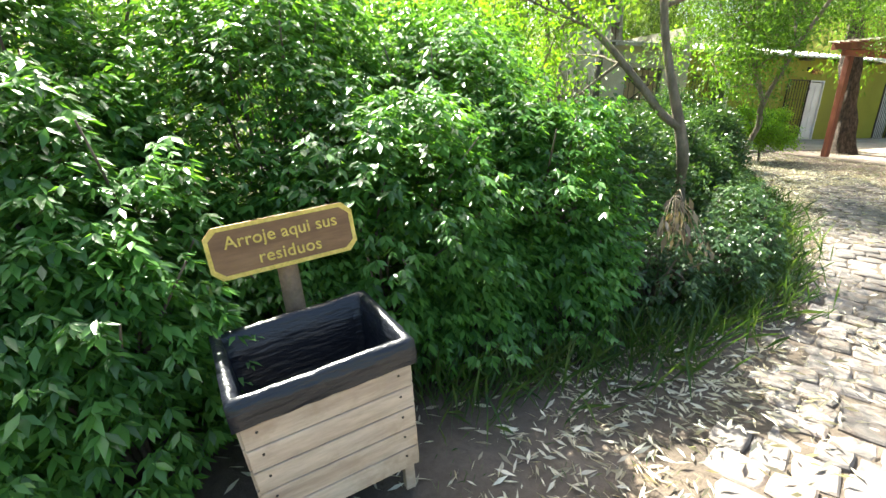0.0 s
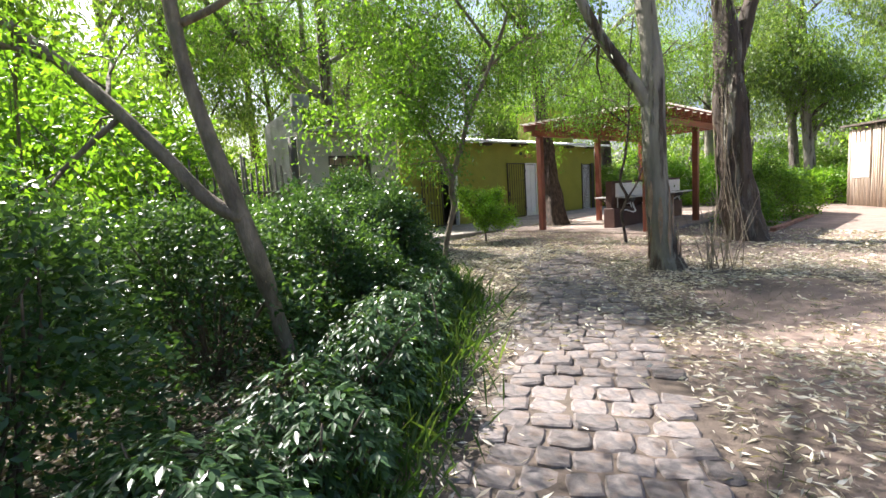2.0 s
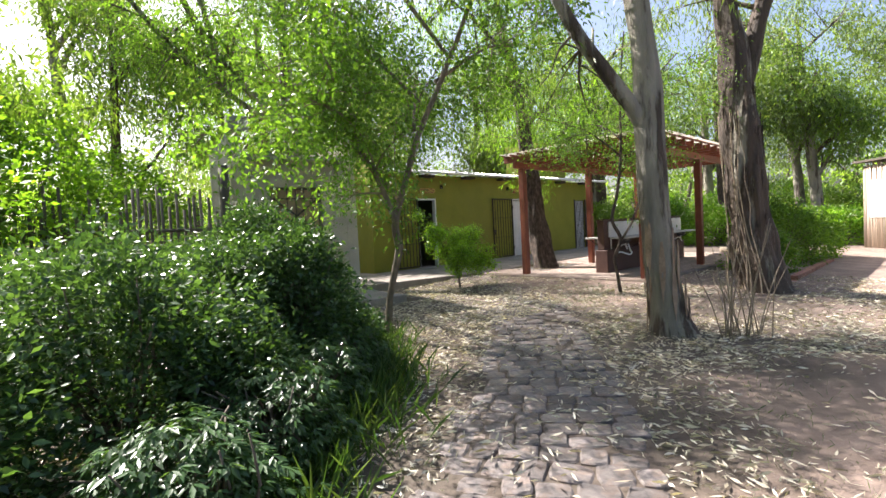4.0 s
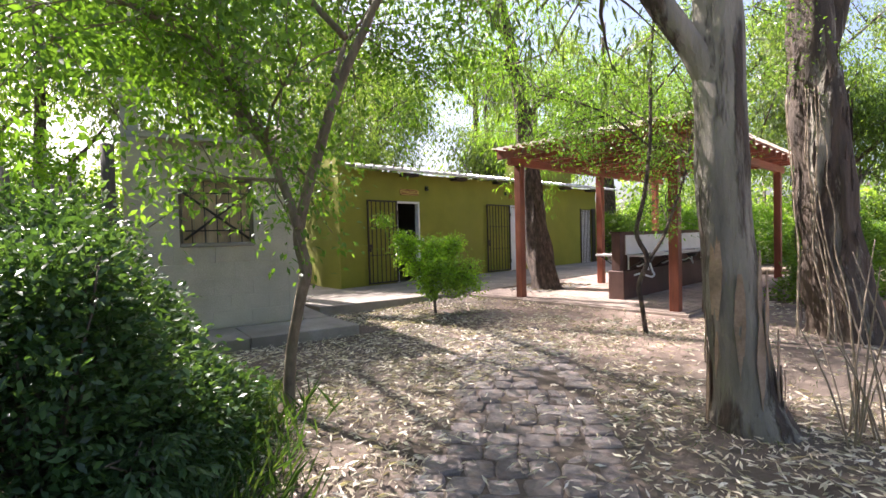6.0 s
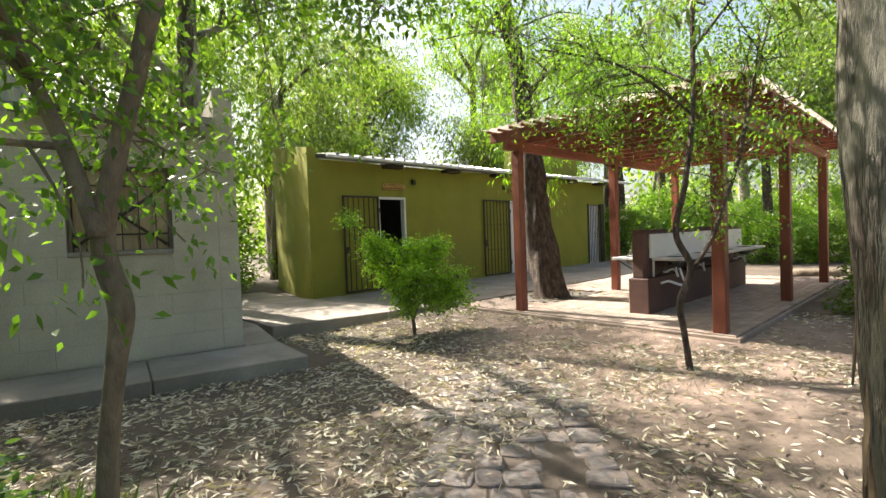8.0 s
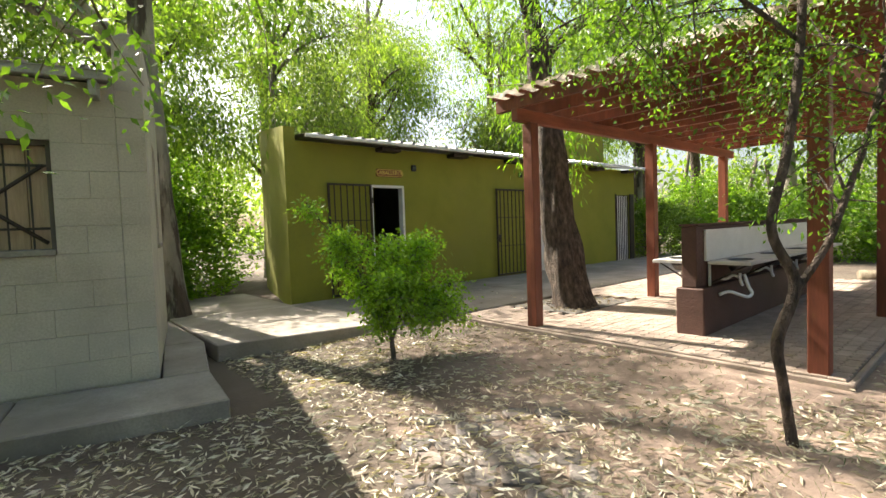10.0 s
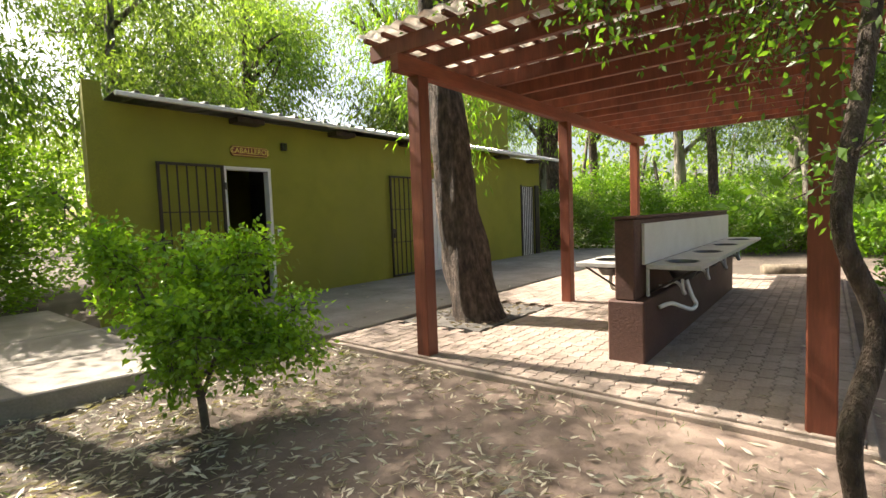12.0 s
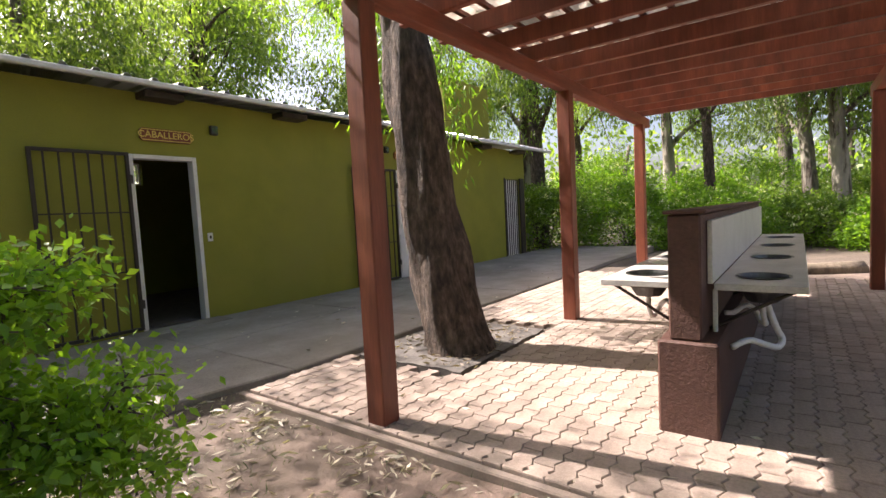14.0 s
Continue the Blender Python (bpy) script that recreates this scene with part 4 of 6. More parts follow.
def shrub(place, r, h, leaf, label, seed, clusters=2600, size=0.06, five=True, name="shrub", category="shrub", width=0.36, twigs=26, inner=0.45):
    """A shrub: bent stems from the ground and a lumpy, gappy mass of leaves."""
    rng = np.random.default_rng(seed)
    ob = thing(name, (*place, GROUND), label, category)
    runs = []
    for k in range(twigs):
        a = rng.uniform(0, 2 * math.pi)
        q = rng.uniform(0.3, 0.85)
        top = np.array([math.cos(a) * r * q, math.sin(a) * r * q, h * rng.uniform(0.5, 0.95)])
        mid = top * np.array([0.45, 0.45, 0.55]) + rng.normal(size=3) * 0.06
        runs.append(smooth_run([(rng.uniform(-0.12, 0.12), rng.uniform(-0.12, 0.12), -0.05, 0.014), (*mid, 0.009), (*top, 0.004)], 3))
    tagged(part("woody_frame", tubes("woody_frame", runs, 5), M_TWIG, ob), kind="stuff")
    m = clusters * 2
    an = rng.uniform(0, 2 * math.pi, m)
    zz = rng.uniform(0, 1, m) ** 0.9
    top = rng.uniform(size=m) < 0.3
    shape = np.sqrt(np.clip(1 - zz ** 2.6, 0, 1)) * (0.8 + 0.2 * np.clip(zz * 4, 0, 1))
    rad = np.where(top, np.sqrt(rng.uniform(size=m)) * 0.9, shape)
    zz = np.where(top, (1 - rad ** 2.2) ** 0.42, zz)
    d = np.stack([np.cos(an) * np.maximum(rad, 0.1), np.sin(an) * np.maximum(rad, 0.1), np.where(top, 0.9, zz * 0.6)], 1)
    lump = np.array([noise.noise(Vector((v[0] * 1.9 + seed * 1.7, v[1] * 1.9, z * 2.2))) for v, z in zip(d, zz)])
    lump2 = np.array([noise.noise(Vector((v[0] * 5 + seed * 3.1, v[1] * 5, z * 6))) for v, z in zip(d, zz)])
    f = (1 + 0.38 * lump + 0.32 * lump2) * (1 - np.abs(rng.normal(size=m)) * inner * 0.42)
    P = np.stack([np.cos(an) * rad * r * f, np.sin(an) * rad * r * f, zz * h * (1 + 0.5 * (f - 1))], 1)
    keep = (P[:, 2] > 0.02) & (f > 0.2)
    P, d = P[keep][:clusters], d[keep][:clusters]
    d = d / np.linalg.norm(d, axis=1, keepdims=True)
    n = len(P)
    out = d * np.array([1, 1, 0.3])
    if five:
        side = np.cross(out, np.array([0, 0, 1.0]))
        side /= np.maximum(np.linalg.norm(side, axis=1, keepdims=True), 1e-6)
        A, B, S = [], [], []
        base = rng.uniform(0.7, 1.3, n) * size
        for k in range(5):
            an = (k - 2) * 0.62
            A.append(P + rng.normal(size=P.shape) * 0.004)
            B.append(out * math.cos(an) + side * math.sin(an) + np.array([0, 0, -0.45]) + rng.normal(size=P.shape) * 0.14)
            S.append(base * (1 - 0.12 * abs(k - 2)))
        at, al, sz = np.concatenate(A), np.concatenate(B), np.concatenate(S)
    else:
        at = np.concatenate([P + rng.normal(size=P.shape) * size * 0.9 for k in range(4)])
        al = np.concatenate([out + rng.normal(size=P.shape) * 0.6 + np.array([0, 0, 0.1]) for k in range(4)])
        sz = rng.uniform(0.7, 1.3, len(at)) * size
    part("foliage", leaf_mesh("foliage", at, al, sz, width, 0.2, 0.1, rng, 0.75 if five else 0.3), leaf, ob)
    return ob


def sub_branches(rng, run, count, length, spread=0.9, start=0.35, rise=0.25):
    """Side branches off a limb: tapered runs with drooping ends."""
    out = []
    R = [np.array(p) for p in run]
    for k in range(count):
        i = int(rng.uniform(start, 1.0) * (len(R) - 1))
        p = R[i]
        d = random_dirs(rng, 1)[0] * spread
        j = min(i + 1, len(R) - 1)
        axis = R[j][:3] - R[max(j - 1, 0)][:3]
        d = d + axis / max(np.linalg.norm(axis), 1e-6) * 0.5 + np.array([0, 0, rise])
        d /= np.linalg.norm(d)
        L = length * rng.uniform(0.55, 1.2)
        r0 = max(min(p[3] * 0.55, 0.05), 0.006)
        q = [p[:3] + d * L * s + np.array([0, 0, -0.22 * L * s * s]) + rng.normal(size=3) * 0.05 * L * s for s in (0, 0.35, 0.7, 1.0)]
        out.append(smooth_run([(*q[0], r0), (*q[1], r0 * 0.7), (*q[2], r0 * 0.42), (*q[3], 0.004)], 2))
    return out


def tree(name, label, limbs, bark, leaf, seed, subs=(5, 1.6), twigs=(5, 0.7), leaves=14, size=0.07, droop=0.3, width=0.3, clump=0.3, sides=14, wob=0.12, start=0.35, category="tree", bare=1):
    """A tree. limbs: the first is the trunk; each a line of (x, y, z, r). The first `bare` limbs carry no twigs below."""
    rng = np.random.default_rng(seed)
    b = limbs[0][0]
    ob = thing(name, b[:3], label, category)
    o = np.array([*b[:3], 0])
    ends, fine = [], []
    for k, l in enumerate(limbs):
        run = smooth_run([tuple(np.array(p) - o) for p in l], 6)
        part("trunk" if k == 0 else "limb", tubes("limb", [run], sides if k == 0 else 10, wob), bark, ob)
        if k == 0 and len(limbs) > 1 and bare:
            continue
        S = sub_branches(rng, run, subs[0], subs[1], start=start)
        for s in S:
            fine.append(s)
            T = sub_branches(rng, s, twigs[0], twigs[1], spread=1.0, start=0.25, rise=0.05)
            fine += T
            for t in T:
                ends += [np.array(t[i][:3]) for i in (len(t) // 2, len(t) - 1)]
            ends.append(np.array(s[-1][:3]))
    if fine:
        tagged(part("twigwork", tubes("twigwork", fine, 5), bark if name.startswith("young") else M_TWIG, ob), kind="stuff")
        at, off = clump_points(rng, ends, clump, leaves)
        al = off / clump * 0.5 + rng.normal(size=at.shape) * 0.5 + np.array([0, 0, -droop])
        part("crown", leaf_mesh("crown", at, al, rng.uniform(0.65, 1.25, len(at)) * size, width, 0.2, 0.15, rng), leaf, ob)
    return ob


# hedge beside the path
HEDGE = []
for x, front in ((-2.05, 2.73), (-0.8, 2.76), (0.53, 2.77), (1.91, 2.91), (3.1, 3.23)):
    HEDGE.append((x, front, 0.78, 1.5, 3800))
HEDGE += [(-2.0, 2.05, 0.7, 1.0, 2400), (-1.3, 2.2, 0.65, 1.0, 2400), (1.3, 2.75, 0.55, 0.95, 2400)]
for x, y, h in ((-2.54, 3.47, 1.9), (-1.36, 3.53, 1.9), (-0.05, 3.54, 1.85), (1.31, 3.64, 1.8), (2.64, 3.9, 1.65)):
    HEDGE.append((x, y, 0.98, h * 1.25, 4400))
for x, y, h in ((-2.81, 4.46, 2.7), (-1.52, 4.55, 2.7), (-0.06, 4.63, 2.65), (1.52, 4.75, 2.4), (3.06, 5.11, 1.9)):
    HEDGE.append((x, y, 1.2, h * 1.28, 4000))
HEDGE += [(-0.75, 1.75, 0.6, 0.95, 2600), (0.0, 1.95, 0.62, 1.0, 2800), (0.62, 2.25, 0.55, 1.0, 2400), (2.35, 2.75, 0.5, 0.8, 2000), (3.05, 2.85, 0.5, 0.75, 2000)]
for k, (x, y, r, h, n) in enumerate(HEDGE):
    tagged(shrub((x, y), r, h, L_HEDGE, "dense green hedge shrub with five-fingered drooping leaves", 10 + k, n, 0.075, twigs=14), group="hedge beside the path")
LOW = [(4.03, 3.95, 0.78, 1.35, 3400), (5.25, 5, 0.92, 1.3, 3800), (6.29, 5.38, 0.86, 1.3, 3400), (7.17, 6.1, 0.81, 1.3, 3800), (5.61, 6.51, 1.19, 1.3, 3200), (7.9, 7.02, 0.76, 1.6, 3800), (6.81, 7.83, 1.08, 1.3, 2600), (4.15, 6.8, 1.40, 1.45, 2600), (7.72, 8.36, 0.76, 1.3, 3200), (7.78, 6.02, 0.63, 1.4, 3600), (8.37, 7.06, 0.54, 0.9, 2200), (8.31, 6.15, 0.45, 0.6, 1600), (8.67, 6.59, 0.38, 0.45, 1000), (6.86, 5.2, 0.54, 0.85, 2000)]
for k, (x, y, r, h, n) in enumerate(LOW):
    tagged(shrub((x, y), r, h, L_DARK, "low dark-green shrub with small glossy leaves", 40 + k, n, 0.052, False, width=0.45), group="low shrubs beside the path")
EDGE = [(3.85, 2.75, 0.42, 0.55), (4.5, 2.85, 0.42, 0.6), (5.1, 3.15, 0.42, 0.55), (5.7, 3.6, 0.42, 0.6), (6.3, 4.1, 0.45, 0.6), (6.9, 4.65, 0.45, 0.6), (7.5, 5.15, 0.42, 0.55), (8.05, 5.75, 0.4, 0.5)]
for k, (x, y, r, h) in enumerate(EDGE):
    tagged(shrub((x, y), r, h, L_DARK, "low green seedling shrub at the hedge foot", 140 + k, 900, 0.06), group="seedlings at the hedge foot")
BACK = [(-1.46, 8.01, 2.25, 3.00), (1.72, 9.25, 2.25, 3.20), (4.45, 9.56, 1.84, 3.30), (6.12, 11.78, 1.94, 3.40), (3.47, 12.66, 2.75, 4.20), (8, 14.86, 1.94, 3.30), (12.39, 16.81, 1.30, 2.40), (11.9, 15.41, 0.76, 1.30), (13.03, 18.6, 1.94, 3.40)]
for k, (x, y, r, h) in enumerate(BACK):
    shrub((x, y), r, h, L_BRIGHT, "tall sunlit shrub smothered in bright climbing leaves", 70 + k, 2600, 0.1, False, width=0.55)

# trees
tree("young_tree", "slender leaning tree forked above the hedge", [
    [(5.57, 4.21, -0.1, 0.061), (5.51, 4.19, 0.3, 0.05), (5.43, 4.16, 0.65, 0.05), (5.34, 4.12, 0.97, 0.058), (5.2, 4.29, 1.7, 0.043), (5.15, 4.42, 2.2, 0.04), (5.16, 4.54, 3.0, 0.041), (5.36, 4.79, 4.2, 0.03), (5.56, 5.09, 5.6, 0.018)],
    [(5.16, 4.54, 3.0, 0.03), (5.86, 5.49, 4.2, 0.026), (6.66, 6.49, 5.2, 0.02), (7.46, 7.29, 5.9, 0.012)],
    [(5.26, 4.69, 3.6, 0.028), (6.16, 5.09, 5.0, 0.022), (7.46, 5.69, 6.2, 0.012)],
    [(5.3, 4.13, 1.15, 0.045), (5.16, 4.27, 1.28, 0.041), (4.99, 4.46, 1.57, 0.038), (4.69, 4.8, 2.04, 0.034), (4.26, 5.24, 2.55, 0.026), (3.66, 5.79, 3.1, 0.016)],
    [(5.16, 4.44, 2.3, 0.025), (5.46, 4.24, 2.5, 0.02), (5.96, 4.09, 3.1, 0.012), (6.36, 4.19, 3.6, 0.008)],
    [(5.18, 4.59, 3.0, 0.025), (4.86, 5.09, 3.8, 0.018), (4.56, 5.89, 4.7, 0.011)]],
    M_BARK_THIN, L_BRIGHT, 101, (11, 1.4), (6, 0.6), 42, 0.06, 0.2, 0.42, 0.28, wob=0.15, start=0.45)
tree("young_tree", "slim forked tree beside the shed with small leaves", [
    [(9.25, 6.62, -0.15, 0.05), (9.27, 6.58, 0.4, 0.042), (9.3, 6.47, 0.8, 0.042), (9.32, 6.4, 1.05, 0.048), (9.27, 6.38, 1.36, 0.041), (9.38, 6.22, 1.94, 0.035), (9.47, 6.12, 2.33, 0.035), (9.67, 5.97, 2.85, 0.03), (10.07, 5.8, 3.8, 0.024), (10.7, 5.7, 5.4, 0.013)],
    [(9.56, 6.15, 2.7, 0.026), (9.06, 7, 3.8, 0.02), (8.26, 7.8, 5.0, 0.012)],
    [(9.86, 6, 3.3, 0.026), (9.36, 6.7, 4.6, 0.02), (9.06, 7.4, 5.8, 0.012)],
    [(9.25, 6.34, 1.34, 0.035), (9.15, 6.45, 1.77, 0.03), (8.96, 6.65, 2.3, 0.023), (8.56, 7, 3.0, 0.014)],
    [(8.98, 6.6, 2.2, 0.016), (8.66, 6.3, 2.45, 0.012), (8.06, 6, 2.5, 0.008)],
    [(9.48, 6.2, 2.4, 0.023), (9.96, 6.7, 3.0, 0.017), (10.66, 7.4, 3.6, 0.011)],
    [(9.71, 6.05, 2.95, 0.023), (10.36, 5.8, 3.4, 0.016), (11.26, 6.1, 3.7, 0.009)]],
    M_BARK_THIN, L_TREE, 102, (11, 1.1), (6, 0.5), 42, 0.056, 0.25, 0.48, 0.23, wob=0.15, start=0.3)
GUM_LINE = [(11.3, 4.12, 0.1, 0.207), (11.27, 4.15, 0.5, 0.172), (11.25, 4.21, 1.2, 0.162), (11.27, 4.25, 2.2, 0.16), (11.3, 4.28, 3.0, 0.139), (11.22, 4.4, 4.2, 0.12)]
gum_a = tree("gum_tree", "tall smooth grey gum with peeling bark strips", [
    [(11.33, 4.07, -0.15, 0.29), (11.31, 4.1, 0.02, 0.233), (11.3, 4.12, 0.16, 0.195), (11.27, 4.15, 0.5, 0.172), (11.25, 4.21, 1.2, 0.162), (11.27, 4.25, 2.2, 0.16), (11.3, 4.28, 3.0, 0.139), (11.22, 4.4, 4.2, 0.12), (11.07, 4.6, 6.0, 0.092), (11.27, 4.9, 8.0, 0.061)],
    [(11.27, 4.24, 2.1, 0.091), (11.12, 4.38, 2.5, 0.087), (10.95, 4.55, 2.85, 0.084), (10.67, 4.85, 3.5, 0.072), (10.27, 5.3, 4.8, 0.053), (9.87, 5.9, 6.4, 0.03)],
    [(11.17, 4.45, 4.5, 0.061), (11.87, 4.9, 5.6, 0.046), (12.87, 5.7, 6.8, 0.023)],
    [(11.12, 4.55, 5.5, 0.053), (10.47, 3.7, 6.6, 0.038), (9.67, 2.9, 7.6, 0.023)],
    [(11.12, 4.55, 5.6, 0.053), (11.77, 3.6, 6.8, 0.038), (12.47, 2.7, 7.8, 0.023)]],
    M_GUM, L_GUM, 103, (10, 2.0), (6, 0.8), 34, 0.12, 0.8, 0.2, 0.4, sides=40, wob=0.14, start=0.6)
DARK_LINE = [(14.76, 4.02, 0.1, 0.37), (14.73, 4.1, 0.7, 0.31), (14.7, 4.17, 1.5, 0.284), (14.75, 4.25, 2.6, 0.267), (14.8, 4.33, 3.5, 0.224)]
gum_b = tree("gum_tree", "massive dark shaggy-barked gum with twin trunks", [
    [(14.78, 3.98, -0.2, 0.483), (14.76, 4.02, 0.1, 0.369), (14.73, 4.1, 0.7, 0.309), (14.7, 4.17, 1.5, 0.282), (14.75, 4.25, 2.6, 0.268), (14.8, 4.33, 3.5, 0.221), (14.78, 4.47, 5.0, 0.148), (14.7, 4.75, 7.0, 0.101), (14.6, 5.15, 9.0, 0.053)],
    [(14.82, 4.27, 3.0, 0.148), (15.1, 4.15, 3.9, 0.141), (15.4, 3.95, 5.0, 0.12), (15.9, 3.65, 7.0, 0.081), (16.4, 3.35, 9.0, 0.04)],
    [(14.75, 4.55, 5.4, 0.067), (14.1, 5.05, 6.4, 0.047), (13.3, 5.55, 7.4, 0.02)],
    [(15.6, 3.85, 5.6, 0.067), (16.4, 4.55, 6.5, 0.047), (17.4, 5.35, 7.3, 0.02)],
    [(15.7, 3.75, 6.0, 0.067), (16.3, 2.75, 6.9, 0.047), (16.7, 1.75, 7.8, 0.02)]],
    M_GUM_DARK, L_GUM, 104, (10, 2.1), (6, 0.9), 34, 0.12, 0.9, 0.2, 0.42, sides=44, wob=0.32)
tree("young_tree", "thin crooked dark sapling leaning before the pergola", [
    [(13.51, 5.75, -0.12, 0.035), (13.48, 5.8, 0.35, 0.03), (13.46, 5.82, 0.6, 0.033), (13.56, 5.76, 0.92, 0.03), (13.47, 5.85, 1.24, 0.028), (13.59, 5.8, 1.7, 0.025), (13.67, 5.75, 2.4, 0.023), (13.74, 5.76, 3.4, 0.02), (13.84, 5.7, 4.4, 0.011)],
    [(13.54, 5.77, 0.85, 0.023), (13.7, 5.65, 1.12, 0.02), (13.79, 5.59, 1.35, 0.02), (13.97, 5.47, 1.9, 0.017), (14.09, 5.39, 2.5, 0.016), (14.24, 5.24, 3.3, 0.009)],
    [(13.68, 5.75, 2.3, 0.014), (13.34, 6.24, 2.8, 0.012), (13.04, 6.94, 3.1, 0.008)],
    [(13.7, 5.76, 2.6, 0.014), (14.04, 6.44, 3.0, 0.012), (14.34, 7.34, 3.0, 0.008)],
    [(13.72, 5.76, 2.9, 0.014), (13.54, 5.24, 3.3, 0.011), (13.24, 4.64, 3.6, 0.008)],
    [(14.14, 5.34, 2.7, 0.011), (14.44, 5.84, 3.0, 0.009), (14.64, 6.54, 2.9, 0.006)]],
    M_BARK_DARK, L_TREE, 105, (10, 0.9), (6, 0.45), 26, 0.042, 0.3, 0.5, 0.22, sides=10, wob=0.2, start=0.25)
tree("gum_tree", "leaning dark-barked gum growing through the patio paving", [
    [(16.33, 9.16, -0.1, 0.42), (16.33, 9.18, 0.06, 0.35), (16.32, 9.21, 0.22, 0.298), (16.3, 9.28, 0.6, 0.268), (16.29, 9.36, 1.2, 0.25), (16.3, 9.48, 2.2, 0.228), (16.28, 9.58, 3.1, 0.2), (16.13, 9.63, 4.4, 0.150), (15.93, 9.88, 6.2, 0.094), (15.83, 10.18, 8.0, 0.047)],
    [(16.23, 9.6, 3.7, 0.070), (16.63, 9.28, 4.2, 0.053), (17.23, 8.88, 4.3, 0.029)],
    [(16.18, 9.61, 4.0, 0.070), (15.53, 9.38, 4.6, 0.053), (14.83, 8.98, 4.7, 0.029)],
    [(16.03, 9.78, 5.4, 0.058), (16.53, 10.48, 6.3, 0.047), (16.93, 11.18, 7.1, 0.023)],
    [(16.03, 9.78, 5.4, 0.058), (15.23, 10.08, 6.3, 0.047), (14.43, 10.48, 7.0, 0.023)],
    [(16.23, 9.58, 3.4, 0.047), (16.58, 9.88, 3.5, 0.035), (17.03, 10.28, 3.3, 0.018)]],
    M_BARK_DARK, L_BRIGHT, 106, (8, 1.5), (6, 0.7), 20, 0.12, 1.0, 0.2, 0.34, sides=36, wob=0.3)
tree("gum_tree", "big old pale gum with heavy limbs behind the shed", [
    [(11.85, 13.25, -0.2, 0.294), (11.82, 13.3, 0.4, 0.231), (11.8, 13.4, 1.5, 0.196), (11.75, 13.5, 3.0, 0.189), (11.7, 13.6, 4.2, 0.182), (11.8, 13.8, 6.5, 0.140), (12, 14.2, 9.0, 0.098), (12.2, 14.4, 12.0, 0.042)],
    [(11.7, 13.6, 4.0, 0.112), (10.8, 14, 5.0, 0.105), (9.8, 14.2, 6.4, 0.084), (9, 14.3, 8.4, 0.042)],
    [(11.7, 13.6, 3.9, 0.084), (10.4, 13.3, 4.4, 0.070), (8.8, 13, 5.4, 0.056), (7.4, 12.6, 6.8, 0.028)],
    [(11.75, 13.7, 5.0, 0.08), (12.6, 13.7, 5.6, 0.06), (13.2, 13.7, 6.5, 0.03)],
    [(11.8, 13.8, 6.4, 0.084), (12.4, 14.8, 8.0, 0.063), (13.2, 15.8, 10.0, 0.035)],
    [(11.8, 13.8, 6.4, 0.084), (10.8, 13, 8.0, 0.056), (10, 12.2, 9.6, 0.028)],
    [(10, 13.25, 4.7, 0.07), (9, 11.8, 6.6, 0.05), (8.1, 10.4, 8.0, 0.02)],
    [(11, 13.5, 5.0, 0.07), (10.2, 11.8, 7.2, 0.05), (9.8, 10.2, 8.6, 0.02)]],
    M_GUM, L_TREE, 107, (10, 2.4), (7, 1.0), 40, 0.1, 0.5, 0.3, 0.45, sides=18, wob=0.12)


def bark_strips(owner, line, seed, count, mat, z0, z1):
    """Loose curling strips of bark that stand off a trunk, joined as one part."""
    rg = random.Random(seed)
    V, F = [], []
    o = owner.matrix_world.translation
    for k in range(count):
        z = rg.uniform(z0, z1)
        i = max(j for j in range(len(line) - 1) if line[j][2] <= z or j == 0)
        a, b = line[i], line[i + 1]
        f = (z - a[2]) / (b[2] - a[2])
        cx, cy, r = (a[q] + (b[q] - a[q]) * f for q in (0, 1, 3))
        an, w, L = rg.uniform(0, 6.283), rg.uniform(0.012, 0.038), rg.uniform(0.15, 0.7)
        n = len(V)
        for s in range(5):
            t = s / 4
            rr = r * rg.uniform(0.99, 1.02) + 0.012 + 0.03 * max(0, 0.5 - t) * rg.random()
            for side in (-1, 1):
                for dr in (0, 0.006):
                    ww = w * (1 - 1.75 * abs(t - 0.5 + 0.1 * math.sin(k))) / r * side
                    V.append((cx + math.cos(an + ww) * (rr + dr) - o.x, cy + math.sin(an + ww) * (rr + dr) - o.y, z + (t - 0.5) * L - o.z))
        for s in range(4):
            q = n + s * 4
            F += [(q + 1, q + 3, q + 7, q + 5), (q, q + 4, q + 6, q + 2), (q, q + 1, q + 5, q + 4), (q + 2, q + 6, q + 7, q + 3)]
    me = bpy.data.meshes.new("bark_strip")
    me.from_pydata(V, [], F)
    tagged(part("loose_bark", me, mat, owner, "loose strips of brown peeling bark"), kind="stuff")


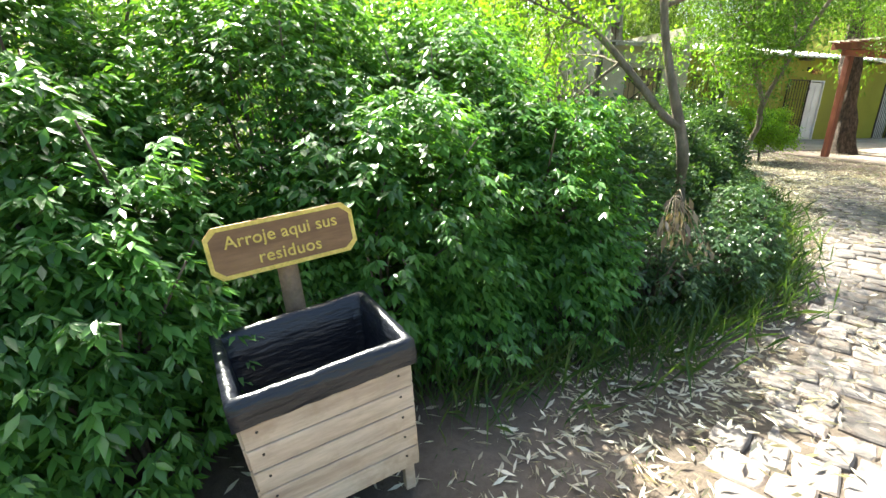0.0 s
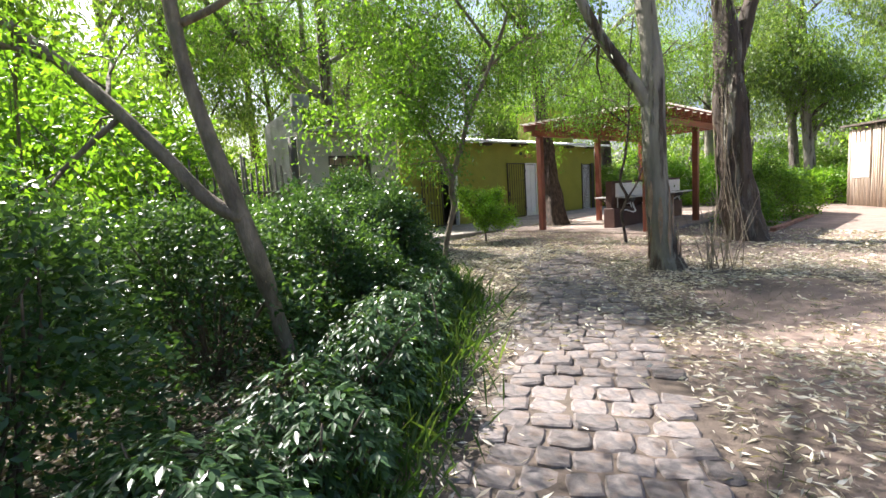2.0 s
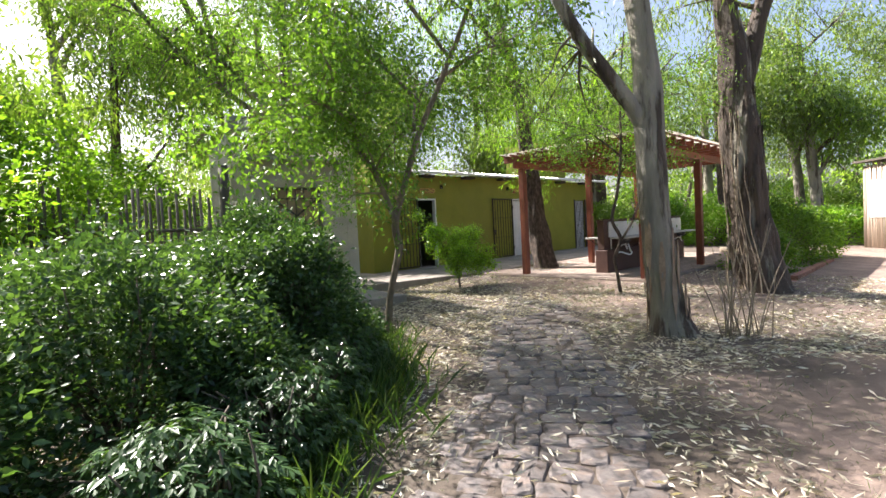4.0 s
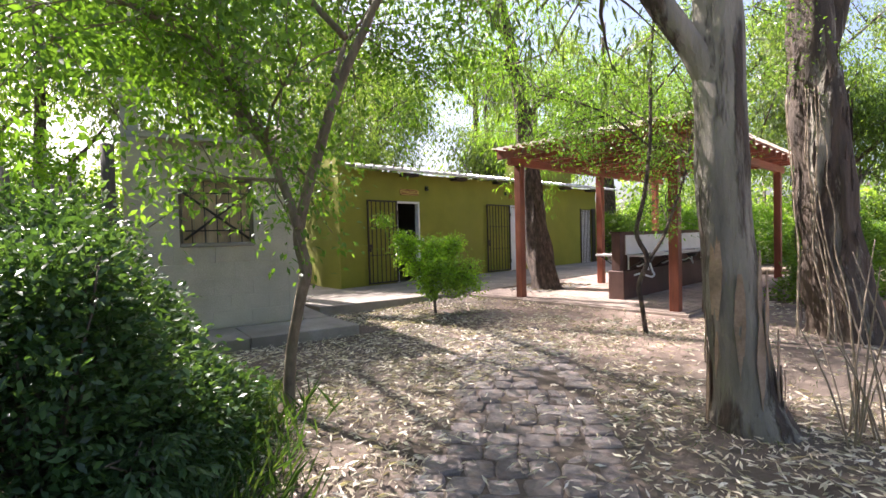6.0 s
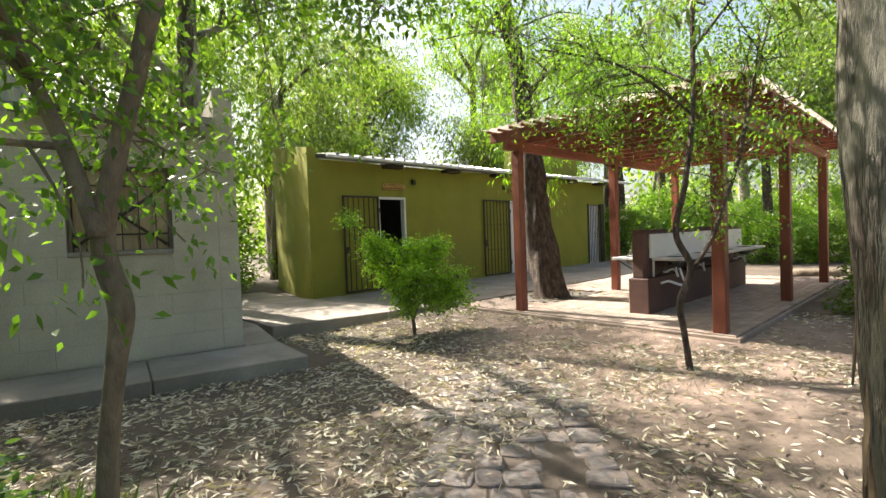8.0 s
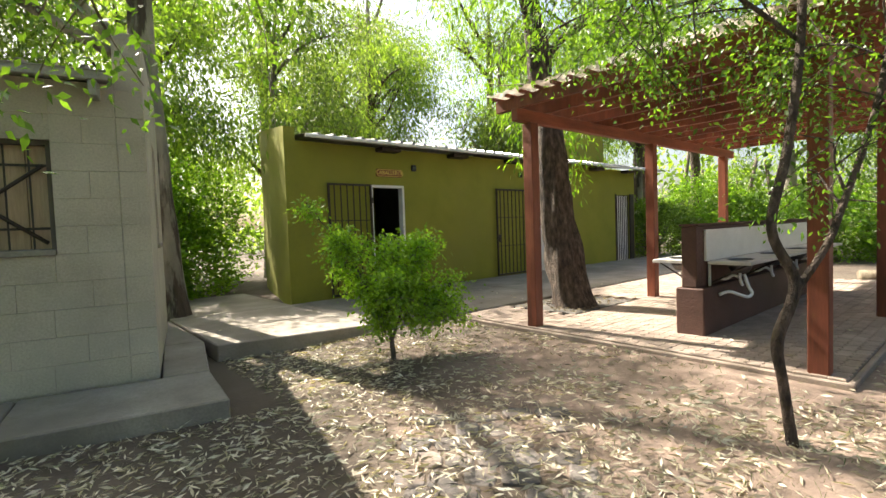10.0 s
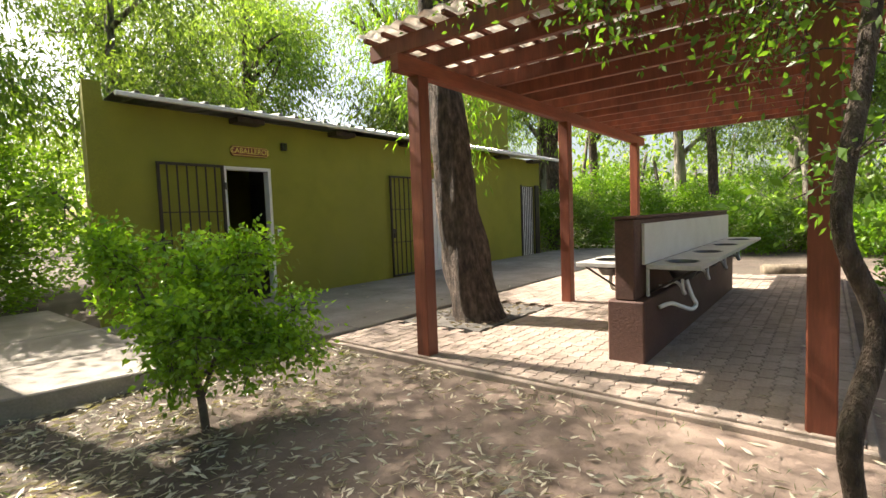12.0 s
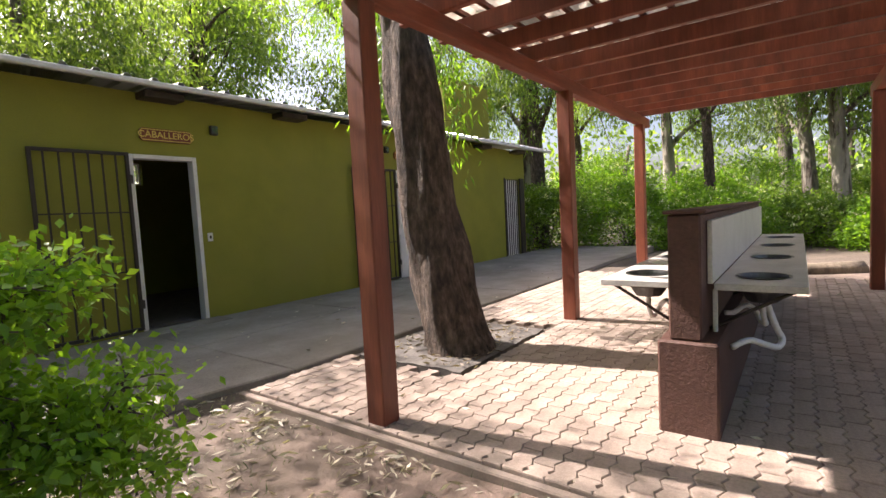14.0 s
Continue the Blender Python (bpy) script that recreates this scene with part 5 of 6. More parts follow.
# young bush before the doorway
bu = tree("young_bush", "small bright-green bush on a thin stem in the yard", [
    [(13.028, 9.07, -0.12, 0.03), (13.012, 9.086, 0.2, 0.024), (12.971, 9.119, 0.45, 0.018)],
    [(13.012, 9.086, 0.15, 0.016), (13.11, 9.004, 0.5, 0.012), (13.209, 8.947, 0.85, 0.008), (13.241, 8.922, 1.1, 0.005)],
    [(13.004, 9.086, 0.25, 0.016), (12.864, 9.193, 0.6, 0.012), (12.741, 9.316, 1.0, 0.008), (12.618, 9.447, 1.25, 0.005), (12.495, 9.562, 1.45, 0.004)],
    [(12.995, 9.103, 0.3, 0.014), (13.012, 9.152, 0.7, 0.01), (12.995, 9.185, 1.1, 0.006)],
    [(12.995, 9.103, 0.3, 0.014), (13.274, 8.906, 0.5, 0.01), (13.43, 8.767, 0.58, 0.006)],
    [(12.995, 9.103, 0.3, 0.014), (12.864, 8.947, 0.55, 0.01), (12.782, 8.824, 0.8, 0.006)]],
    M_TWIG, L_BUSH, 108, (9, 0.25), (7, 0.17), 20, 0.05, -0.1, 0.55, 0.11, sides=8, wob=0.1, start=0.3, category="bush")

bark_strips(gum_a, GUM_LINE, 5, 26, M_LITTERBARK, 0.1, 1.0)
bark_strips(gum_b, DARK_LINE, 6, 90, M_BARK_DARK, 0.2, 3.3)
rg = random.Random(12)
for k in range(7):
    an = rg.uniform(2.2, 4.6)
    run = []
    for s in range(9):
        z = 0.02 + s * 0.36
        i = max(j for j in range(len(DARK_LINE) - 1) if DARK_LINE[j][2] <= z or j == 0)
        a, b = DARK_LINE[i], DARK_LINE[i + 1]
        f = min(max((z - a[2]) / (b[2] - a[2]), 0), 1)
        r = a[3] + (b[3] - a[3]) * f + 0.05 + 0.12 * max(0, 1 - s / 3)
        an += rg.uniform(-0.14, 0.14)
        run.append((a[0] + (b[0] - a[0]) * f + math.cos(an) * r - 14.78, a[1] + (b[1] - a[1]) * f + math.sin(an) * r - 3.98, z + 0.2 - 0.07, 0.011 - s * 0.0008))
    part("climbing_stem", tubes("climbing_stem", [smooth_run(run, 3)], 5), M_DRYTWIG, gum_b, "thin pale climbing stem")

# far trees and undergrowth; the tree at (12.2, 17.8) is added to shade the walkway
FAR_TREES = [(29.5, 8.8, 9, 0.16), (31.0, 5.6, 8, 0.22), (31.6, 6.3, 9, 0.2), (28.6, 14.0, 10, 0.25), (29.4, 15.0, 11, 0.25), (35, 11, 10, 0.25), (36, 3, 10, 0.25), (33, -1.5, 11, 0.2), (40, 7, 12, 0.3), (26, 20, 11, 0.25), (21, 22, 11, 0.25), (17, 22.5, 10, 0.22), (13.5, 23, 10, 0.22), (8, 20, 10, 0.22), (3, 18, 9, 0.2), (-2, 12, 9, 0.2), (24, 27, 13, 0.3), (33, 21, 12, 0.3), (43, -3, 12, 0.3), (-6, 4, 9, 0.2), (30, -5, 10, 0.22), (38, 16, 12, 0.25), (1.5, 14.5, 6.5, 0.12), (5.0, 14.0, 7.5, 0.14), (8.5, 17.5, 8, 0.15), (12.2, 17.8, 7.5, 0.12), (15.5, 19, 8, 0.15), (19.5, 19.5, 8.5, 0.15), (24, 17.5, 8, 0.14), (27.5, 17.5, 8, 0.14)]
for k, (x, y, h, r) in enumerate(FAR_TREES):
    rg = random.Random(k)
    lx, ly = rg.uniform(-0.8, 0.8), rg.uniform(-0.8, 0.8)
    limbs = [[(x, y, -0.2, r * 1.2), (x + lx * 0.2, y + ly * 0.2, h * 0.25, r), (x + lx * 0.6, y + ly * 0.6, h * 0.6, r * 0.7), (x + lx, y + ly, h, r * 0.2)]]
    for q in range(6):
        a = rg.uniform(0, 6.28)
        f = rg.uniform(0.28, 0.85)
        z = h * f
        rr = h * rg.uniform(0.14, 0.26)
        px, py = x + lx * f, y + ly * f
        limbs.append([(px, py, z, r * 0.45), (px + math.cos(a) * rr * 0.5, py + math.sin(a) * rr * 0.5, z + h * 0.09, r * 0.3), (px + math.cos(a) * rr, py + math.sin(a) * rr, z + h * rg.uniform(0.1, 0.25), r * 0.1)])
    dt = tree("distant_tree", "tall open-crowned tree in the woods behind", limbs, M_GUM if k % 3 else M_BARK_DARK, L_FAR if k % 2 else L_GUM, 200 + k, (5, h * 0.19), (5, h * 0.1), 40, 0.155, 0.7, 0.3, 0.6, sides=8, wob=0.1)
    tagged(dt, group="trees of the wood")
UNDER = [(27.2, 13.2, 1.5, 2.0), (28.5, 11.0, 1.7, 1.9), (28.2, 8.6, 1.5, 1.6), (29.5, 6.4, 1.4, 1.3), (28.2, 4.6, 1.3, 1.2), (32.5, 9.5, 2.0, 2.4), (33, 5.5, 2.0, 2.0), (26.5, 15.6, 1.8, 2.4), (31, 13, 2.2, 3.0), (34, 1.5, 2.0, 2.6), (31.5, 2.8, 1.3, 1.9), (37, 8, 2.5, 3.0)]
for k, (x, y, r, h) in enumerate(UNDER):
    ub = shrub((x, y), r, h, L_BRIGHT if k % 3 else L_FAR, "sunlit undergrowth bush with pale flower heads", 300 + k, 2400, 0.105, False, width=0.5)
    rng = np.random.default_rng(600 + k)
    an, q = rng.uniform(0, 2 * math.pi, 70), np.sqrt(rng.uniform(0, 1, 70))
    heads = np.stack([np.cos(an) * q * r, np.sin(an) * q * r, h * (0.98 - 0.5 * q ** 2.5) * rng.uniform(0.85, 1.08, 70)], 1)
    at, off = clump_points(rng, heads, 0.07, 9)
    tagged(part("blossom", leaf_mesh("blossom", at, off + np.array([0, 0, 0.05]), rng.uniform(0.04, 0.075, len(at)), 0.5, 0.2, 0.1, rng), L_FLOWER, ub, "pale whitish flower heads"), kind="stuff")


def far_woods():
    rng = np.random.default_rng(9)
    at, al, sz, runs = [], [], [], []
    for k in range(150):
        a = rng.uniform(0, 2 * math.pi)
        d = rng.uniform(34, 62)
        x, y, h = 12 + math.cos(a) * d, 6 + math.sin(a) * d, rng.uniform(5, 12)
        if -0.25 < math.atan2(y - 1, x - 6) < -0.02 and k % 2:
            continue
        runs.append([(x, y, -0.3, 0.22), (x + rng.uniform(-1, 1), y + rng.uniform(-1, 1), h * 0.8, 0.1)])
        c = np.array([x, y, h * 0.55]) + rng.normal(size=(26, 3)) * np.array([1.7, 1.7, h * 0.25])
        p, o = clump_points(rng, c, 0.9, 16)
        at.append(p)
        al.append(o * 0.5 + rng.normal(size=p.shape) * 0.6 + np.array([0, 0, -0.4]))
        sz.append(rng.uniform(0.3, 0.6, len(p)))
    for k in range(220):
        a = rng.uniform(0, 2 * math.pi)
        d = rng.uniform(30, 55)
        c = np.array([12 + math.cos(a) * d, 6 + math.sin(a) * d, 0.8]) + rng.normal(size=(10, 3)) * np.array([1.5, 1.5, 0.7])
        p, o = clump_points(rng, c, 0.8, 12)
        at.append(p)
        al.append(o * 0.5 + rng.normal(size=p.shape) * 0.6)
        sz.append(rng.uniform(0.3, 0.6, len(p)))
    at, al, sz = np.concatenate(at), np.concatenate(al), np.concatenate(sz)
    keep = at[:, 2] > 0
    w = thing("far_woods", (0, 0, 0), "belt of distant sunlit woodland round the clearing", "woods", kind="stuff")
    part("foliage", leaf_mesh("foliage", at[keep], al[keep], sz[keep], 0.5, 0.2, 0.1, rng), L_FAR, w)
    part("trunks", tubes("trunks", runs, 6), M_TWIG, w)


far_woods()

# ---------------------------------------------------------------- small things outdoors
log = thing("log", (22.6, 6.35, GROUND), "cut log lying at the edge of the patio", "log", turn=-66)
part("trunk_piece", tubes("log", [[(-0.55, 0, 0.13, 0.14), (-0.2, 0.01, 0.135, 0.15), (0.25, 0, 0.13, 0.145), (0.55, 0.01, 0.13, 0.14)]], 22, 0.3), M_BARK_THIN, log)

# pole fence beside the shed
fence = thing("pole_fence", (8.72, 10.2, GROUND), "rustic fence of tall weathered upright poles", "fence", turn=-12)
rg = random.Random(3)
for k in range(34):
    x = -k * 0.085 - 0.1
    h = 1.9 + rg.uniform(-0.25, 0.35)
    part("pole", tubes("pole", [[(x, rg.uniform(-0.03, 0.03), -0.1, 0.028), (x + rg.uniform(-0.04, 0.04), rg.uniform(-0.04, 0.04), h, 0.022)]], 6, 0.15), M_FENCEWOOD, fence)
part("end_post", tubes("end_post", [[(0.02, 0, -0.2, 0.085), (0.02, 0, 1.3, 0.08), (0.03, 0, 2.55, 0.075)]], 10, 0.15), M_FENCEWOOD, fence, "thick dark end post")
for z in (0.5, 1.5):
    part("rail", tubes("rail", [[(-0.07, -0.05, z, 0.025), (-3.0, -0.05, z + 0.05, 0.022)]], 6, 0.1), M_FENCEWOOD, fence)

# cane hut across the yard
hut = thing("cane_hut", (23.7, 2.2, GROUND), "pale hut walled with upright canes and white panels", "hut", turn=224)
rg = random.Random(8)
part("wall", boxes((-2.2, 4.0, 0.06, 0.16, -0.2, 2.5)), M_CANE, hut)
part("side_wall", boxes((-2.2, -2.1, 0.164, 3.0, -0.2, 2.5)), M_CANE, hut)
for k in range(112):
    x = -2.18 + k * 0.055
    part("cane", tubes("cane", [[(x, 0.03, -0.05, 0.026), (x + rg.uniform(-0.04, 0.04), 0.02 + rg.uniform(-0.02, 0.02), 2.5 + rg.uniform(-0.05, 0.14), 0.021)]], 5), M_CANE, hut)
for x0, x1 in ((-1.95, -1.3), (-0.2, 0.6), (1.9, 2.8)):
    part("panel", boxes((x0, x1, -0.02, -0.006, 0.95, 2.05), bevel=0.006), M_WHITE, hut, "faded white panel")
# no opening here: a dark plate stands for the shaded window hole
part("window", boxes((0.1, 0.36, -0.03, -0.021, 1.2, 1.6)), M_IRON, hut, "small dark plate painted as the shade of a window hole")
part("roof", boxes((-2.4, 4.2, -0.15, 3.2, 2.62, 2.68)), M_FENCEWOOD, hut, "thin flat roof")

# brick planter with a round bush
pl = thing("planter", (18.0, 3.85, GROUND), "low brick-edged planting bed", "planter")
rg = random.Random(2)
for row in range(2):
    for k in range(15):
        x = -1.9 + k * 0.26 + (0.13 if row else 0)
        part("brick", boxes((x + 0.005, x + 0.25, -0.06 + rg.uniform(-0.006, 0.006), 0.06, row * 0.075 - 0.01, row * 0.075 + 0.062), bevel=0.006), M_BRICKRED, pl)
for row in range(2):
    for k in range(5):
        y = 0.07 + k * 0.26
        part("brick", boxes((1.9, 2.02, y + 0.005, y + 0.25, row * 0.075 - 0.01, row * 0.075 + 0.062), bevel=0.006), M_BRICKRED, pl)
shrub((19.2, 4.6), 0.85, 1.5, L_TREE, "round green bush in the brick bed", 61, 2600, 0.06, False, width=0.5)
shrub((17.4, 4.6), 0.6, 0.9, L_TREE, "small green bush in the brick bed", 62, 1600, 0.06, False, width=0.5)
shrub((21.0, 4.4), 0.7, 1.2, L_BRIGHT, "round green bush in the brick bed", 63, 1800, 0.07, False, width=0.5)

# bare suckers by the gum trunk
tw = thing("bare_suckers", (11.5, 3.42, GROUND), "thin bare suckers sprouting beside the gum trunk", "shrub")
rng = np.random.default_rng(5)
for k in range(22):
    a, b = rng.uniform(-0.22, 0.22, 2), rng.uniform(-0.3, 0.3, 2)
    z = rng.uniform(0.5, 1.25)
    part("stem", tubes("stem", [smooth_run([(a[0], a[1], -0.03, 0.008), (*(a + b * 0.4), z * 0.5, 0.006), (*(a + b), z, 0.003)], 3)], 5), M_DRYTWIG, tw)

# withered branch hanging in the hedge
dead = thing("withered_branch", (3.92, 2.75, 0.66), "withered branch with hanging brown leaves in the hedge", "branch")
runs, ends = [], []
for k in range(16):
    d = rng.normal(size=3) * np.array([0.16, 0.05, 0.12]) + np.array([0.0, -0.12, -0.05])
    runs.append(smooth_run([(0, 0, 0.12, 0.006), (*(d * 0.5 + np.array([0, 0, 0.12])), 0.004), (*d, 0.002)], 3))
    ends.append(d)
tagged(part("twigwork", tubes("twigwork", runs, 5), M_DRYTWIG, dead), kind="stuff")
at, off = clump_points(rng, ends, 0.06, 5)
tagged(part("dead_leaves", leaf_mesh("dead_leaves", at, off + np.array([0, 0, -0.1]), rng.uniform(0.06, 0.11, len(at)), 0.35, 0.5, 0.2, rng), L_DEAD, dead), kind="stuff")


# ---------------------------------------------------------------- grass and litter
def path_distance(x, y):
    return min((abs((x - a[0]) * (b[1] - a[1]) - (y - a[1]) * (b[0] - a[0])) / math.dist(a, b)) if 0 <= ((x - a[0]) * (b[0] - a[0]) + (y - a[1]) * (b[1] - a[1])) <= math.dist(a, b) ** 2 else 9 for a, b in zip(PATH_LINE, PATH_LINE[1:]))


def on_slab(x, y):
    return (14.62 < x < 21.7 and 5.64 < y < 10.0) or (11.7 < x < 27.3 and walk_edge(x) - 0.03 < y < 17.0) or (8.4 < x < 11.75 and 9.3 - 0.2 * (x - 8.6) < y < 13.2)


def litter():
    rng = np.random.default_rng(77)
    P = []
    while len(P) < 82000:
        x, y = rng.uniform(1, 17), rng.uniform(-3, 10.6)
        if on_slab(x, y):
            continue
        d = path_distance(x, y)
        dens = 0.1 + 0.9 * max(0.0, min(1.0, 0.5 + 1.5 * noise.noise(Vector((x * 0.55, y * 0.55, 2.2)))))
        dens *= 0.35 + 1.3 * max(0.0, min(1.0, 0.5 + 1.6 * noise.noise(Vector((x * 2.1, y * 2.1, 5.2)))))
        if d < 0.56:
            dens *= 0.24
        elif d < 1.3:
            dens = max(dens, 0.55)
        if y > 6 and 9 < x < 13:
            dens = max(dens, 0.7)
        if x > 13.2 and y < 9 and d > 1:
            dens *= 0.95
        if rng.uniform() < dens * (1.0 if x < 16 else 0.5):
            P.append((x, y, ground_height(x, y) + rng.uniform(0.006, 0.03) + (0.035 if d < 0.56 else 0)))
    P = np.array(P)
    a = rng.uniform(0, 2 * math.pi, len(P))
    al = np.stack([np.cos(a), np.sin(a), rng.normal(size=len(P)) * 0.16], 1)
    ob = part("leaf_litter", leaf_mesh("leaf_litter", P, al, rng.uniform(0.04, 0.098, len(P)), 0.2, 0.35, 0.02, rng), L_DRY)
    tagged(ob, "dry pale fallen leaves scattered over the ground", "leaf litter", kind="stuff")
    S = np.stack([rng.uniform(11.8, 22, 900), rng.uniform(5.8, 12.7, 900), np.full(900, 0.111)], 1)
    S = S[(S[:, 0] > 14.9) | (S[:, 1] > 10.7)]
    S[(S[:, 1] < 9.9), 2] = 0.103
    S = S[rng.uniform(size=len(S)) < 0.35]
    a = rng.uniform(0, 2 * math.pi, len(S))
    ob = part("leaf_litter", leaf_mesh("leaf_litter", S, np.stack([np.cos(a), np.sin(a), 0 * a], 1), rng.uniform(0.04, 0.08, len(S)), 0.24, 0.2, 0.0, rng), L_DRY)
    tagged(ob, "few dry leaves blown over the paving", "leaf litter", kind="stuff")


def grass():
    rng = np.random.default_rng(78)
    P = []
    edge = [(1.9, 2.25), (3.1, 2.25), (4.3, 2.5), (5.2, 2.9), (6.2, 3.6), (7.1, 4.4), (7.9, 5.0), (8.4, 5.5), (9.3, 7.0)]
    for a, b in zip(edge, edge[1:]):
        for k in range(620):
            f = rng.uniform()
            o = rng.normal() * 0.2 - 0.05
            nx, ny = (b[1] - a[1]), -(b[0] - a[0])
            l = math.hypot(nx, ny)
            P.append((a[0] + (b[0] - a[0]) * f + nx / l * o, a[1] + (b[1] - a[1]) * f + ny / l * o, rng.uniform(0.12, 0.4)))
    k = 0
    while k < 15000:
        x, y = rng.uniform(1, 17), rng.uniform(-4, 10.3)
        if on_slab(x, y) or path_distance(x, y) < 0.65:
            continue
        if noise.noise(Vector((x * 0.6, y * 0.6, 9.2))) > 0.1:
            P.append((x, y, rng.uniform(0.03, 0.09)))
            k += 1
        else:
            k += 0.2
    P = np.array(P)
    at = np.stack([P[:, 0], P[:, 1], np.array([ground_height(x, y) for x, y in P[:, :2]])], 1)
    al = rng.normal(size=at.shape) * np.array([0.45, 0.45, 0.1]) + np.array([0, 0, 1.0])
    ob = part("grass", leaf_mesh("grass", at, al, P[:, 2], 0.045, 0.3, 0.12, rng), L_GRASS)
    tagged(ob, "thin green grass along the hedge foot", "grass", kind="stuff")


litter()
grass()

# earth round the trunk in the paving
pit = thing("tree_pit", (16.5, 9.3, 0.045), "square bed of dark earth and fallen leaves round the trunk", "planting bed")
bm = bmesh.new()
bmesh.ops.create_grid(bm, x_segments=20, y_segments=16, size=0.5)
for v in bm.verts:
    v.co.x *= 1.49
    v.co.y *= 1.09
    v.co.z = 0.04 + 0.02 * noise.noise(Vector((v.co.x * 6, v.co.y * 6, 1.0)))
edge = [e for e in bm.edges if e.is_boundary]
r = bmesh.ops.extrude_edge_only(bm, edges=edge)
for v in r["geom"]:
    if isinstance(v, bmesh.types.BMVert):
        v.co.z = -0.2
part("earth", bm, M_EDGE, pit)
rng = np.random.default_rng(14)
at = np.stack([rng.uniform(-0.72, 0.72, 420), rng.uniform(-0.52, 0.52, 420), rng.uniform(0.05, 0.068, 420)], 1)
an = rng.uniform(0, 2 * math.pi, 420)
tagged(part("fallen_leaves", leaf_mesh("fallen_leaves", at, np.stack([np.cos(an), np.sin(an), 0.1 * np.cos(3 * an)], 1), rng.uniform(0.04, 0.09, 420), 0.2, 0.3, 0.02, rng), L_DEAD, pit), kind="stuff")

# ---------------------------------------------------------------- paving pieces
path_ob = thing("path_cobbles", (0, 0, 0), "old path of worn grey cobblestones", "path", kind="structure")


def cobble_mesh(seed):
    rg = random.Random(seed)
    bm = bmesh.new()
    n = 12
    ring = []
    for k in range(n):
        an = 2 * math.pi * (k + 0.5) / n
        c, s = math.cos(an), math.sin(an)
        q = (abs(c) ** 6 + abs(s) ** 6) ** (-1 / 6)
        f = min(q, 1.3) * rg.uniform(0.92, 1.03)
        ring.append((c * 0.5 * f, s * 0.5 * f))
    lo = [bm.verts.new((x, y, -0.07)) for x, y in ring]
    mid = [bm.verts.new((x, y, 0.02 + rg.uniform(-0.003, 0.003))) for x, y in ring]
    top = [bm.verts.new((x * 0.88, y * 0.88, 0.029 + rg.uniform(-0.004, 0.004))) for x, y in ring]
    for a, b in ((lo, mid), (mid, top)):
        for k in range(n):
            bm.faces.new((a[k], a[(k + 1) % n], b[(k + 1) % n], b[k]))
    bm.faces.new(top)
    me = bpy.data.meshes.new("cobble")
    bm.to_mesh(me)
    bm.free()
    me.materials.append(M_COBBLE)
    return me


COBBLES = [cobble_mesh(k) for k in range(9)]
rg = random.Random(21)
rest = bmesh.new()
s, count = 0.1, 0
while s < PATH_LEN:
    step = rg.uniform(0.165, 0.215)
    x, y, an = along_path(s + step / 2)
    u = -0.56 + rg.uniform(-0.05, 0.05)
    while u < 0.5 + rg.uniform(-0.05, 0.06):
        wd = rg.uniform(0.15, 0.25)
        px, py = x - math.sin(an) * (u + wd / 2), y + math.cos(an) * (u + wd / 2)
        if rg.random() > (0.02 if s < PATH_LEN - 1.0 else 0.14):
            m = pose(px, py, ground_height(px, py) + rg.uniform(-0.024, -0.008), rg.uniform(-3.5, 3.5), rg.uniform(-3.5, 3.5), math.degrees(an) + rg.uniform(-9, 9)) @ Matrix.Diagonal((step * rg.uniform(0.94, 1.07), wd * rg.uniform(0.93, 1.05), rg.uniform(0.8, 1.25), 1))
            me = rg.choice(COBBLES)
            if 3.0 < s and count < 300:
                ob = new("cobblestone", me)
                ob.parent = path_ob
                ob.matrix_local = m
                count += 1
            else:
                b2 = me.copy()
                b2.transform(m)
                rest.from_mesh(b2)
                bpy.data.meshes.remove(b2)
        u += wd
    s += step
tagged(part("far_cobbles", rest, M_COBBLE, path_ob), kind="stuff")


